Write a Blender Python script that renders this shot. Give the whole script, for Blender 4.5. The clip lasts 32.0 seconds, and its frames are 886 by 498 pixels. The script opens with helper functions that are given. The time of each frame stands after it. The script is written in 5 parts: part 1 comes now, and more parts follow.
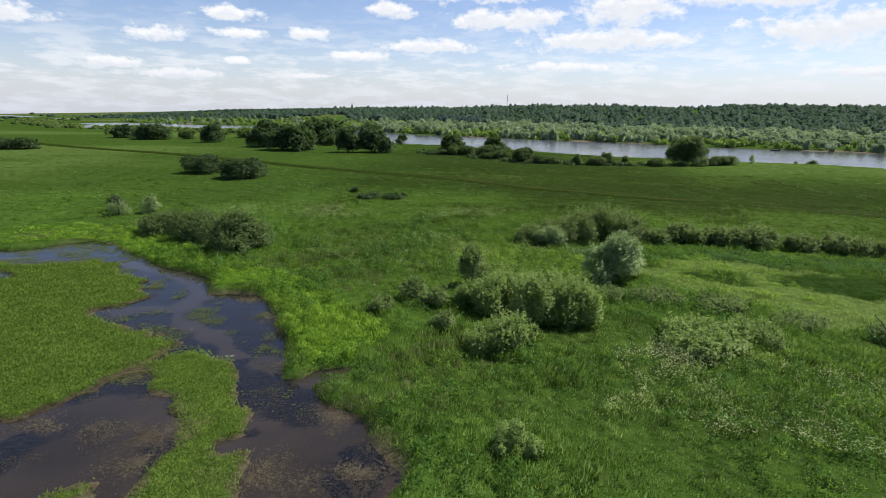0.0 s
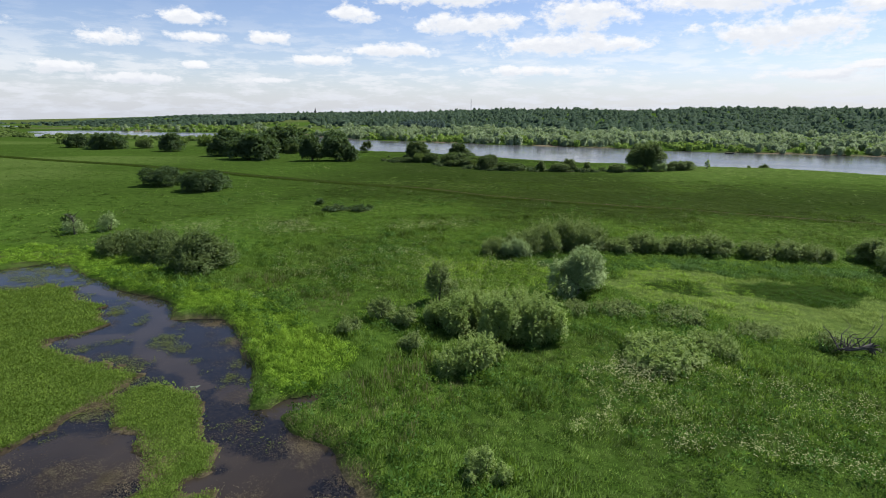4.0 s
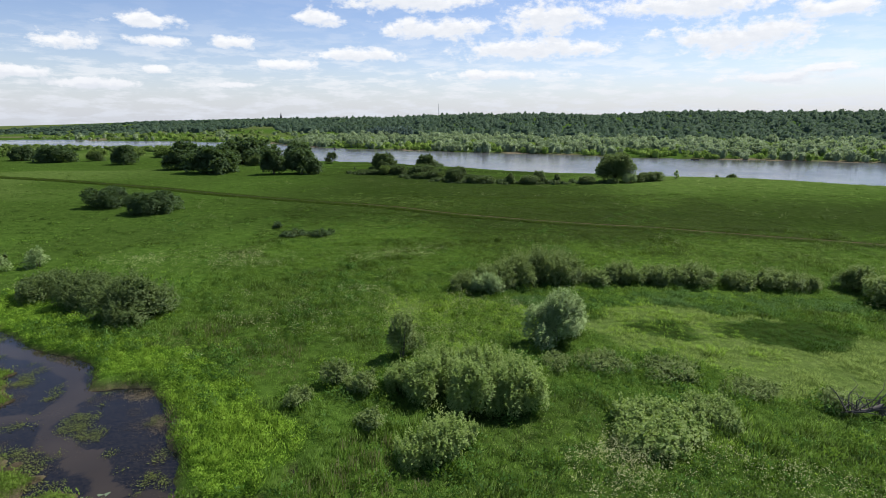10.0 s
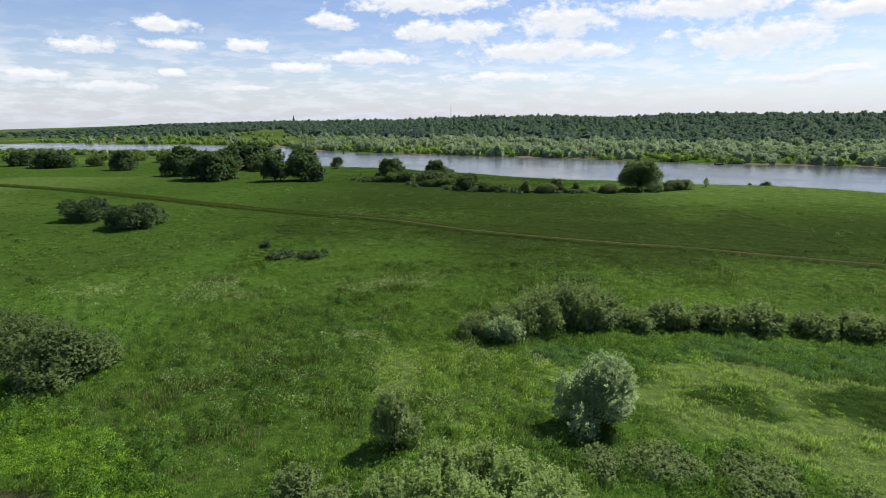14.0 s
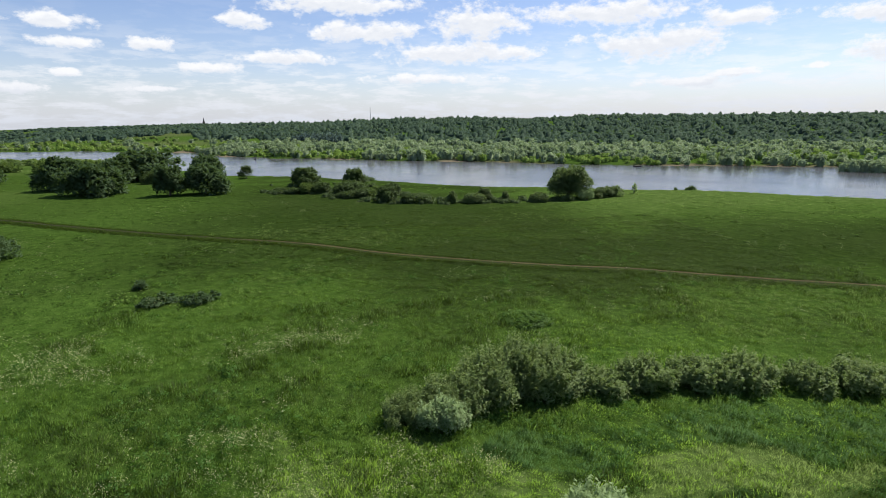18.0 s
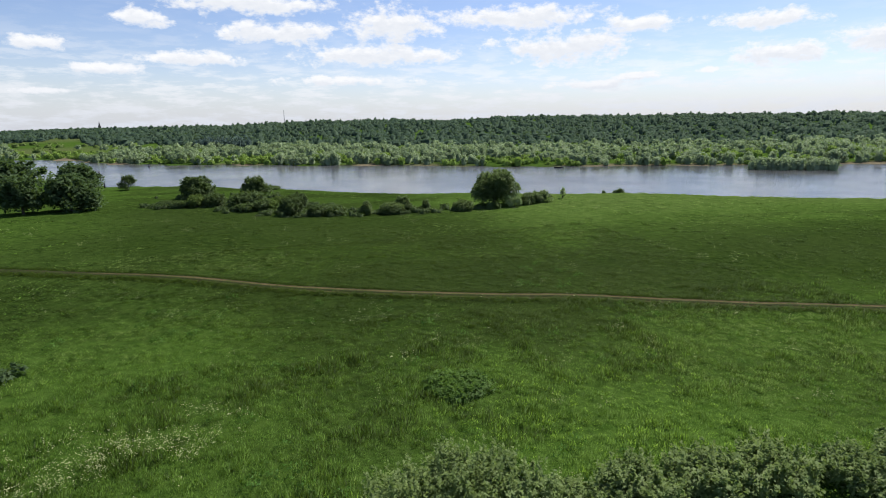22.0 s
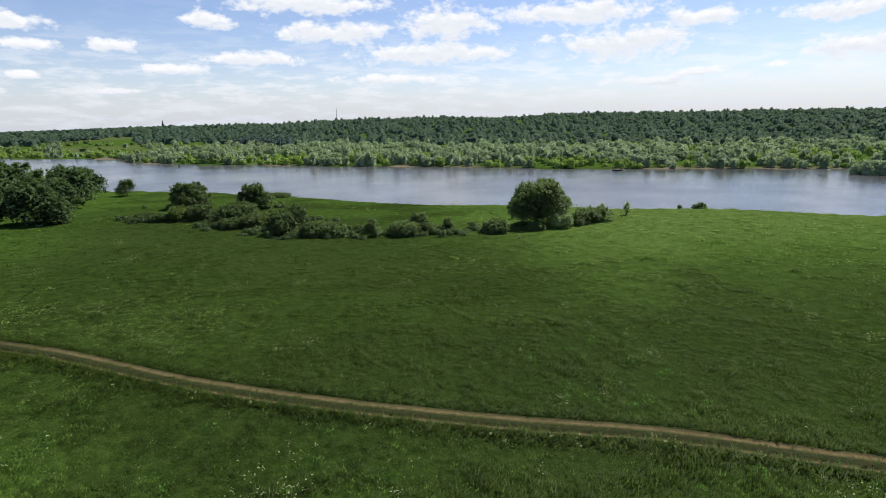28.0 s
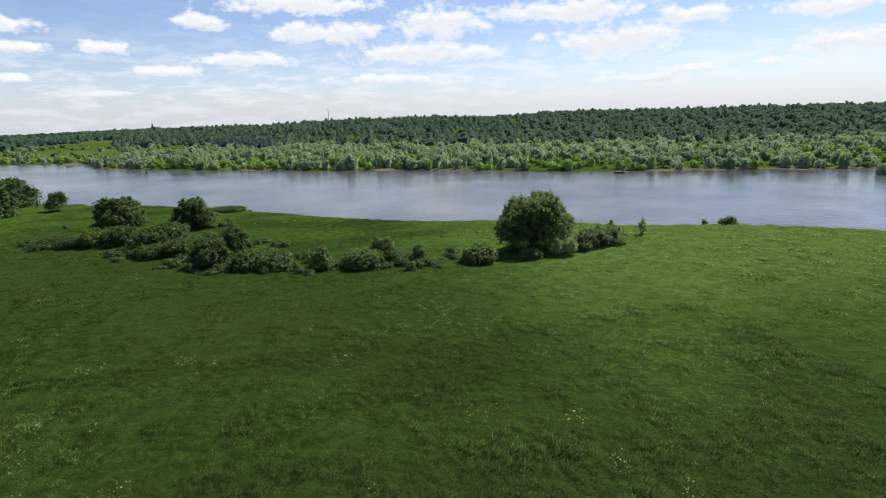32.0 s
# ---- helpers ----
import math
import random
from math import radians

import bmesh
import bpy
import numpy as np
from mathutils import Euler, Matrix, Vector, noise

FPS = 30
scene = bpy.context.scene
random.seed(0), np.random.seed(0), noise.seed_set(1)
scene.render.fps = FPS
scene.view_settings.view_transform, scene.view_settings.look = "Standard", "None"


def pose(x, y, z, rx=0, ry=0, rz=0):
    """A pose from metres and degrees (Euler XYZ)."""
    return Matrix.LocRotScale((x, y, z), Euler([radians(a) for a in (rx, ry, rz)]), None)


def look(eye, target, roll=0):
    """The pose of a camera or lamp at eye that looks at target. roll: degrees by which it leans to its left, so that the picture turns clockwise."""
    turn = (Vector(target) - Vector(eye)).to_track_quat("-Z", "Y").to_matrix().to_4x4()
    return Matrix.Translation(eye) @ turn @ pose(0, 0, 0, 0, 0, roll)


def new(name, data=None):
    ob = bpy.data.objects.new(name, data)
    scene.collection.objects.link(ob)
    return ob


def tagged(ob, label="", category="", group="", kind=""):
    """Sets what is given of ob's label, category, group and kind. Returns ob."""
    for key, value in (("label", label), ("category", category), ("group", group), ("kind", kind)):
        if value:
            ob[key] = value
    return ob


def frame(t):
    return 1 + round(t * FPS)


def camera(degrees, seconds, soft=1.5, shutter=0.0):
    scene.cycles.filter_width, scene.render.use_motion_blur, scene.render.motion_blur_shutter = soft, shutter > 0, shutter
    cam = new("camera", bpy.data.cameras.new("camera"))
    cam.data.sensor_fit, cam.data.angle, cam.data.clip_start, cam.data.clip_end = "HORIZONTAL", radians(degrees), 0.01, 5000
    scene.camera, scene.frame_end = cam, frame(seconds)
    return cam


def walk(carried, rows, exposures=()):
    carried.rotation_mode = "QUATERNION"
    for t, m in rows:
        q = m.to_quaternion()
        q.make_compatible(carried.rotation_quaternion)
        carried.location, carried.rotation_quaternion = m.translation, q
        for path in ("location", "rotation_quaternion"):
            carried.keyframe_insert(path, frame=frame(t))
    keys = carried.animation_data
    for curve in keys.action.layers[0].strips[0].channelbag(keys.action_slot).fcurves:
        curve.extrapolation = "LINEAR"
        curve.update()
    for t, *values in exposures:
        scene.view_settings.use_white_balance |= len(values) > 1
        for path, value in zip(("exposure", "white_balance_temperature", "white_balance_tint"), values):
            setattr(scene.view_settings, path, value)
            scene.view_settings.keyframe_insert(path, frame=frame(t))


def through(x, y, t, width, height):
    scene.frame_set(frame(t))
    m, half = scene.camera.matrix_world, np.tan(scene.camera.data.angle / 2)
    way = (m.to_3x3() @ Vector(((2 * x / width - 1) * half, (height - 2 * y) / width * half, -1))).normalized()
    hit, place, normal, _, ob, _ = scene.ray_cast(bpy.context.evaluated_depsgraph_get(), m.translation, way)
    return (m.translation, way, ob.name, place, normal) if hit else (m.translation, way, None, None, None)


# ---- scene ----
cam = camera(76.9, 32.0, soft=0.6)
PATH = [
    (0, (0.00, 0.00, 16.12), (-2.21, 48.48, 4.08), 0.68),
    (0.5, (-0.00, 0.00, 16.24), (-3.69, 48.40, 4.22), 0.67),
    (1, (-0.04, -0.02, 16.36), (-4.04, 48.36, 4.39), 0.58),
    (1.5, (-0.05, -0.02, 16.52), (-4.17, 48.37, 4.62), 0.54),
    (2, (-0.03, 0.01, 16.70), (-3.65, 48.45, 4.84), 0.45),
    (2.5, (-0.01, 0.02, 16.87), (-2.47, 48.55, 5.07), 0.44),
    (3, (0.03, 0.04, 17.08), (-0.38, 48.64, 5.33), 0.45),
    (3.5, (0.05, 0.02, 17.30), (0.51, 48.62, 5.57), 0.38),
    (5.5, (-0.04, -0.03, 18.29), (0.87, 48.60, 6.67), 0.24),
    (6, (-0.05, 0.14, 18.53), (0.77, 48.75, 6.88), 0.20),
    (6.5, (-0.01, 0.45, 18.75), (0.63, 49.08, 7.12), 0.21),
    (7, (0.07, 0.92, 18.97), (0.74, 49.55, 7.34), 0.15),
    (7.5, (0.17, 1.51, 19.17), (1.96, 50.12, 7.58), 0.10),
    (8, (0.27, 2.23, 19.37), (3.02, 50.81, 7.85), 0.04),
    (8.5, (0.35, 3.08, 19.55), (3.80, 51.63, 8.10), 0.04),
    (9, (0.45, 4.03, 19.71), (3.93, 52.58, 8.27), -0.01),
    (9.5, (0.60, 5.14, 19.82), (3.95, 53.71, 8.43), -0.02),
    (10, (0.78, 6.35, 19.89), (4.15, 54.92, 8.53), -0.04),
    (10.5, (0.96, 7.65, 19.94), (4.32, 56.23, 8.61), -0.07),
    (11, (1.13, 9.04, 19.96), (4.28, 57.64, 8.66), -0.12),
    (11.5, (1.28, 10.51, 19.99), (4.21, 59.13, 8.71), -0.08),
    (12, (1.41, 12.08, 20.02), (4.31, 60.71, 8.76), -0.12),
    (12.5, (1.57, 13.76, 20.05), (4.31, 62.41, 8.82), -0.11),
    (13, (1.74, 15.50, 20.13), (4.33, 64.15, 8.89), -0.10),
    (13.5, (1.96, 17.21, 20.24), (4.38, 65.87, 9.02), -0.10),
    (14, (2.17, 18.90, 20.39), (4.48, 67.57, 9.21), -0.15),
    (14.5, (2.36, 20.60, 20.60), (4.55, 69.29, 9.43), -0.14),
    (16.5, (3.03, 27.44, 21.41), (8.08, 75.94, 10.32), -0.14),
    (17, (3.18, 29.17, 21.52), (11.25, 77.25, 10.43), -0.37),
    (17.5, (3.37, 30.87, 21.55), (12.27, 78.81, 10.47), -0.43),
    (18, (3.64, 32.61, 21.56), (12.65, 80.53, 10.47), -0.44),
    (18.5, (3.98, 34.40, 21.55), (14.58, 81.99, 10.49), -0.49),
    (19, (4.40, 36.28, 21.52), (16.36, 83.56, 10.49), -0.55),
    (19.5, (4.86, 38.24, 21.50), (19.62, 84.72, 10.49), -0.64),
    (20, (5.46, 40.20, 21.45), (20.62, 86.56, 10.44), -0.62),
    (20.5, (6.10, 42.24, 21.37), (21.40, 88.55, 10.37), -0.69),
    (21, (6.89, 44.35, 21.28), (22.32, 90.62, 10.26), -0.74),
    (21.5, (7.80, 46.58, 21.22), (23.39, 92.80, 10.22), -0.77),
    (22, (8.77, 48.82, 21.16), (24.44, 95.02, 10.19), -0.81),
    (22.5, (9.77, 51.05, 21.09), (25.48, 97.23, 10.11), -0.85),
    (23, (10.81, 53.32, 21.02), (26.66, 99.45, 10.03), -0.87),
    (23.5, (11.87, 55.68, 20.96), (28.16, 101.65, 9.96), -0.93),
    (24, (12.95, 58.08, 20.93), (29.65, 103.90, 9.93), -1.02),
    (24.5, (14.09, 60.44, 20.91), (30.86, 106.24, 9.91), -1.04),
    (25, (15.34, 62.74, 20.91), (31.94, 108.61, 9.90), -1.06),
    (25.5, (16.70, 65.05, 20.88), (31.02, 111.68, 9.87), -1.02),
    (26, (18.06, 67.39, 20.84), (31.66, 114.23, 9.83), -1.05),
    (26.5, (19.42, 69.73, 20.83), (31.10, 117.08, 9.80), -1.02),
    (28.5, (24.37, 79.10, 20.92), (35.67, 126.52, 9.82), -0.98),
    (29, (25.55, 81.65, 20.95), (36.94, 129.06, 9.86), -1.09),
    (29.5, (26.69, 84.39, 21.00), (38.18, 131.77, 9.89), -1.15),
    (30, (27.88, 87.16, 21.04), (39.43, 134.52, 9.93), -1.28),
    (30.5, (29.06, 89.93, 21.05), (40.64, 137.27, 9.91), -1.39),
    (31, (30.21, 92.75, 21.03), (41.83, 140.09, 9.88), -1.47),
    (31.5, (31.35, 95.62, 20.99), (42.99, 142.95, 9.84), -1.55),
    (32, (32.53, 98.52, 20.95), (44.21, 145.84, 9.78), -1.57),
]
walk(cam, [(t, look(eye, target, roll)) for t, eye, target, roll in PATH], exposures=[(0, 0.3), (32, 0.3)])

# ---------------------------------------------------------------- sun and sky
SUN_AZ, SUN_EL = 60.0, 54.0          # degrees to the right of +y, and above the horizon

world = bpy.data.worlds.new("sky")
scene.world = world
world.use_nodes = True
wn, wl = world.node_tree.nodes, world.node_tree.links
wn.clear()


def wnode(kind, operation="", interpolation_type="", data_type=""):
    n = wn.new(kind)
    if operation:
        n.operation = operation
    if interpolation_type:
        n.interpolation_type = interpolation_type
    if data_type:
        n.data_type = data_type
    return n


def wmath(op, a, b=None, c=None):
    n = wnode("ShaderNodeMath", operation=op)
    for i, v in enumerate((a, b, c)):
        if v is None:
            continue
        if isinstance(v, (int, float)):
            n.inputs[i].default_value = v
        else:
            wl.new(v, n.inputs[i])
    return n.outputs[0]


w_out = wnode("ShaderNodeOutputWorld")
w_bg = wnode("ShaderNodeBackground")
w_sky = wnode("ShaderNodeTexSky")
w_sky.sky_type, w_sky.sun_disc = "NISHITA", False
w_sky.sun_elevation, w_sky.sun_rotation = radians(SUN_EL), radians(SUN_AZ)
w_sky.altitude, w_sky.air_density, w_sky.dust_density, w_sky.ozone_density = 120.0, 1.0, 0.4, 1.0
w_co = wnode("ShaderNodeTexCoord")
w_xyz = wnode("ShaderNodeSeparateXYZ")
wl.new(w_co.outputs["Generated"], w_xyz.inputs[0])
w_az = wmath("MULTIPLY", wmath("ARCTAN2", w_xyz.outputs[0], w_xyz.outputs[1]), 57.29578)
w_el = wmath("MULTIPLY", wmath("ARCSINE", w_xyz.outputs[2]), 57.29578)
w_p = wnode("ShaderNodeCombineXYZ")
wl.new(w_az, w_p.inputs[0])
wl.new(w_el, w_p.inputs[1])


def wnoise(scale, stretch, detail=6.0, rough=0.6, lift=0.0):
    """Noise over azimuth and elevation; stretch flattens it along the horizon."""
    m = wnode("ShaderNodeVectorMath", operation="MULTIPLY_ADD")
    m.inputs[1].default_value = (scale, scale * stretch, 1.0)
    m.inputs[2].default_value = (0.0, lift * scale * stretch, 0.0)
    wl.new(w_p.outputs[0], m.inputs[0])
    n = wnode("ShaderNodeTexNoise")
    n.inputs["Scale"].default_value = 1.0
    n.inputs["Detail"].default_value = detail
    n.inputs["Roughness"].default_value = rough
    wl.new(m.outputs[0], n.inputs["Vector"])
    return n.outputs[0]


# Cumulus banks: azimuth, elevation, half width, half height in degrees.
CLOUDS_A = [(-22.5, 8.2, 2.9, 0.7), (-28.6, 6.3, 2.6, 0.7), (-21.8, 6.6, 2.7, 0.5), (-15.2, 6.8, 2.2, 0.6),
            (-7.9, 9.1, 2.4, 0.7), (-4.0, 6.0, 4.7, 0.7), (-10.7, 5.0, 3.1, 0.5), (-22.6, 4.3, 1.4, 0.4),
            (1.0, 10.8, 7.5, 0.9), (3.4, 8.4, 5.7, 1.0), (14.2, 9.2, 4.4, 1.5), (26.4, 9.7, 7.7, 1.0)]
CLOUDS_B = [(30.7, 6.9, 6.5, 1.4), (12.7, 6.5, 7.5, 1.0), (37.2, 8.6, 3.6, 0.7), (37.4, 4.1, 2.3, 0.4),
            (-32.4, 3.7, 2.8, 0.6), (-27.2, 3.0, 4.1, 0.5), (-16.0, 3.1, 2.7, 0.3), (9.5, 4.2, 6.6, 0.5),
            (33.2, 3.4, 4.2, 0.5), (48.8, 5.4, 4.0, 1.0), (43.4, 4.4, 0.9, 0.3), (47.5, 8.2, 4.0, 0.8),
            (57.0, 6.0, 5.0, 1.2), (-40.0, 7.0, 4.0, 0.9), (-47.0, 4.5, 5.0, 0.9), (16.0, 13.5, 8.0, 1.4)]


def cloud_mask(lift):
    """Cover by cumulus at the point lift degrees above."""
    near = None
    for a, e, ra, re in CLOUDS_A + CLOUDS_B:
        q = wnode("ShaderNodeVectorMath", operation="MULTIPLY_ADD")
        wl.new(w_p.outputs[0], q.inputs[0])
        q.inputs[1].default_value = (1 / ra, 1 / re, 0)
        q.inputs[2].default_value = (-a / ra, (lift - e) / re, 0)
        length = wnode("ShaderNodeVectorMath", operation="LENGTH")
        wl.new(q.outputs[0], length.inputs[0])
        near = length.outputs["Value"] if near is None else wmath("MINIMUM", near, length.outputs["Value"])
    puff = wmath("MULTIPLY_ADD", wnoise(0.50, 1.7, 6.0, 0.6, lift), -2.6, wmath("ADD", near, 1.30))
    puff = wmath("MULTIPLY_ADD", wnoise(1.7, 1.5, 4.0, 0.58, lift), -0.70, wmath("ADD", puff, 0.35))
    cover = wnode("ShaderNodeMapRange", interpolation_type="SMOOTHSTEP")
    cover.inputs["From Min"].default_value = 1.28
    cover.inputs["From Max"].default_value = 0.48
    wl.new(puff, cover.inputs["Value"])
    return cover.outputs[0]


w_cum = cloud_mask(0.0)
w_over = cloud_mask(0.55)
# Thin flat layers that thicken towards the horizon, and broken cloud over the rest of the sky.
w_thin = wnode("ShaderNodeMapRange", interpolation_type="SMOOTHSTEP")
w_thin.inputs["From Min"].default_value = 0.44
w_thin.inputs["From Max"].default_value = 0.62
wl.new(wnoise(0.24, 4.5, 8.0, 0.62), w_thin.inputs["Value"])
w_low = wnode("ShaderNodeMapRange", interpolation_type="SMOOTHSTEP")
w_low.inputs["From Min"].default_value = 10.0
w_low.inputs["From Max"].default_value = 0.5
w_low.inputs["To Min"].default_value = 0.06
w_low.inputs["To Max"].default_value = 0.85
wl.new(w_el, w_low.inputs["Value"])
w_veil = wmath("MULTIPLY", wmath("MULTIPLY_ADD", w_thin.outputs[0], 0.78, 0.24), w_low.outputs[0])
w_mask = wmath("MAXIMUM", w_cum, w_veil)
w_white = wnode("ShaderNodeMix", data_type="RGBA")
w_white.inputs["A"].default_value = (0.50, 0.55, 0.64, 1)
w_white.inputs["B"].default_value = (0.80, 0.81, 0.835, 1)
w_tone = wmath("SUBTRACT", wmath("MULTIPLY_ADD", wnoise(0.8, 2.0, 4.0, 0.55), 0.5, 0.72), wmath("MULTIPLY", wmath("MULTIPLY", w_over, w_cum), 0.36))
wl.new(w_tone, w_white.inputs["Factor"])
w_gain = wnode("ShaderNodeVectorMath", operation="MULTIPLY")
w_gain.inputs[1].default_value = (0.088, 0.089, 0.106)
wl.new(w_sky.outputs[0], w_gain.inputs[0])
w_mix = wnode("ShaderNodeMix", data_type="RGBA")
wl.new(w_mask, w_mix.inputs["Factor"])
wl.new(w_gain.outputs[0], w_mix.inputs["A"])
wl.new(w_white.outputs["Result"], w_mix.inputs["B"])
w_bg.inputs["Strength"].default_value = 1.0
w_haze = wnode("ShaderNodeMix", data_type="RGBA")
w_rim = wnode("ShaderNodeMapRange", interpolation_type="SMOOTHSTEP")
w_rim.inputs["From Min"].default_value, w_rim.inputs["From Max"].default_value = 5.0, -0.5
w_rim.inputs["To Max"].default_value = 0.72
wl.new(w_el, w_rim.inputs["Value"])
wl.new(w_rim.outputs[0], w_haze.inputs["Factor"])
wl.new(w_mix.outputs["Result"], w_haze.inputs["A"])
w_haze.inputs["B"].default_value = (0.50, 0.54, 0.625, 1)
wl.new(w_haze.outputs["Result"], w_bg.inputs["Color"])
wl.new(w_bg.outputs[0], w_out.inputs["Surface"])

sun = new("sun", bpy.data.lights.new("sun", "SUN"))
sun.data.energy, sun.data.angle, sun.data.color = 3.8, radians(0.6), (1.0, 0.95, 0.87)
sun_dir = Vector((math.sin(radians(SUN_AZ)) * math.cos(radians(SUN_EL)), math.cos(radians(SUN_AZ)) * math.cos(radians(SUN_EL)), math.sin(radians(SUN_EL))))
sun.matrix_world = look(sun_dir * 300, (0, 0, 0))

# ---------------------------------------------------------------- materials


def material(name):
    m = bpy.data.materials.new(name)
    m.use_nodes = True
    m.node_tree.nodes.clear()
    return m, m.node_tree.nodes, m.node_tree.links


def noise_node(n, l, vector, scale, detail=4.0, rough=0.6):
    t = n.new("ShaderNodeTexNoise")
    t.inputs["Scale"].default_value, t.inputs["Detail"].default_value, t.inputs["Roughness"].default_value = scale, detail, rough
    l.new(vector, t.inputs["Vector"])
    return t.outputs[0]


def ranged(n, l, value, a, b, lo=0.0, hi=1.0):
    r = n.new("ShaderNodeMapRange")
    for key, v in (("From Min", a), ("From Max", b), ("To Min", lo), ("To Max", hi)):
        r.inputs[key].default_value = v
    l.new(value, r.inputs["Value"])
    return r.outputs[0]


def blend(n, l, factor, a, b):
    x = n.new("ShaderNodeMix")
    x.data_type = "RGBA"
    for key, v in (("Factor", factor), ("A", a), ("B", b)):
        if isinstance(v, (tuple, float)):
            x.inputs[key].default_value = (*v, 1) if isinstance(v, tuple) else v
        else:
            l.new(v, x.inputs[key])
    return x.outputs["Result"]


def leaf_material(name, dark, light, through=0.35, gloss=0.06, patch=0.15):
    """Leaves and blades: diffuse with light passing through, each leaf a little different, clumps drifting in tone."""
    m, n, l = material(name)
    geo, co, info = n.new("ShaderNodeNewGeometry"), n.new("ShaderNodeTexCoord"), n.new("ShaderNodeObjectInfo")
    wide = ranged(n, l, noise_node(n, l, geo.outputs["Position"], patch, 4.0), 0.32, 0.68)
    own = geo.outputs["Random Per Island"]
    both = n.new("ShaderNodeMath")
    both.operation = "MULTIPLY_ADD"
    tuft_tone = ranged(n, l, noise_node(n, l, geo.outputs["Position"], 1.3 if patch > 0.06 else patch * 4, 5.0, 0.65), 0.38, 0.62)
    l.new(blend(n, l, 0.5, wide, tuft_tone), both.inputs[0])
    both.inputs[1].default_value = 0.66
    half = n.new("ShaderNodeMath")
    half.operation = "MULTIPLY_ADD"
    l.new(own, half.inputs[0])
    half.inputs[1].default_value = 0.26
    third = n.new("ShaderNodeMath")
    third.operation = "MULTIPLY"
    l.new(info.outputs["Random"], third.inputs[0])
    third.inputs[1].default_value = 0.08
    l.new(third.outputs[0], half.inputs[2])
    l.new(half.outputs[0], both.inputs[2])
    colour = blend(n, l, both.outputs[0], dark, light)
    diff, trans, glos = n.new("ShaderNodeBsdfDiffuse"), n.new("ShaderNodeBsdfTranslucent"), n.new("ShaderNodeBsdfGlossy")
    glos.inputs["Roughness"].default_value = 0.55
    glos.inputs["Color"].default_value = (0.8, 0.9, 0.75, 1)
    l.new(colour, diff.inputs["Color"])
    l.new(blend(n, l, 0.35, colour, (0.16, 0.26, 0.02)), trans.inputs["Color"])
    one, two, out = n.new("ShaderNodeMixShader"), n.new("ShaderNodeMixShader"), n.new("ShaderNodeOutputMaterial")
    one.inputs[0].default_value, two.inputs[0].default_value = min(0.5, through * 1.3), gloss * 0.2
    l.new(diff.outputs[0], one.inputs[1])
    l.new(trans.outputs[0], one.inputs[2])
    l.new(one.outputs[0], two.inputs[1])
    l.new(glos.outputs[0], two.inputs[2])
    l.new(two.outputs[0], out.inputs["Surface"])
    return m


def rough_material(name, dark, light, scale=6.0, rough=0.85, metal=0.0, bump=0.3):
    m, n, l = material(name)
    co = n.new("ShaderNodeTexCoord")
    f = ranged(n, l, noise_node(n, l, co.outputs["Object"], scale, 6.0), 0.3, 0.7)
    p, out, b = n.new("ShaderNodeBsdfPrincipled"), n.new("ShaderNodeOutputMaterial"), n.new("ShaderNodeBump")
    l.new(blend(n, l, f, dark, light), p.inputs["Base Color"])
    p.inputs["Roughness"].default_value, p.inputs["Metallic"].default_value = rough, metal
    b.inputs["Strength"].default_value = bump
    l.new(noise_node(n, l, co.outputs["Object"], scale * 4, 4.0), b.inputs["Height"])
    l.new(b.outputs[0], p.inputs["Normal"])
    l.new(p.outputs[0], out.inputs["Surface"])
    return m


def water_material(name, deep, rough, ripple, strength):
    m, n, l = material(name)
    geo = n.new("ShaderNodeNewGeometry")
    p, out, b = n.new("ShaderNodeBsdfPrincipled"), n.new("ShaderNodeOutputMaterial"), n.new("ShaderNodeBump")
    p.inputs["IOR"].default_value = 1.33
    f = ranged(n, l, noise_node(n, l, geo.outputs["Position"], 0.06, 4.0), 0.35, 0.7)
    l.new(blend(n, l, f, deep, tuple(v * 2.6 for v in deep)), p.inputs["Base Color"])
    wind = ranged(n, l, noise_node(n, l, geo.outputs["Position"], 0.012, 3.0), 0.35, 0.65, rough, rough * 2.2)
    l.new(wind, p.inputs["Roughness"])
    b.inputs["Strength"].default_value, b.inputs["Distance"].default_value = strength, 0.22
    l.new(noise_node(n, l, geo.outputs["Position"], ripple, 4.0, 0.55), b.inputs["Height"])
    l.new(b.outputs[0], p.inputs["Normal"])
    l.new(p.outputs[0], out.inputs["Surface"])
    return m


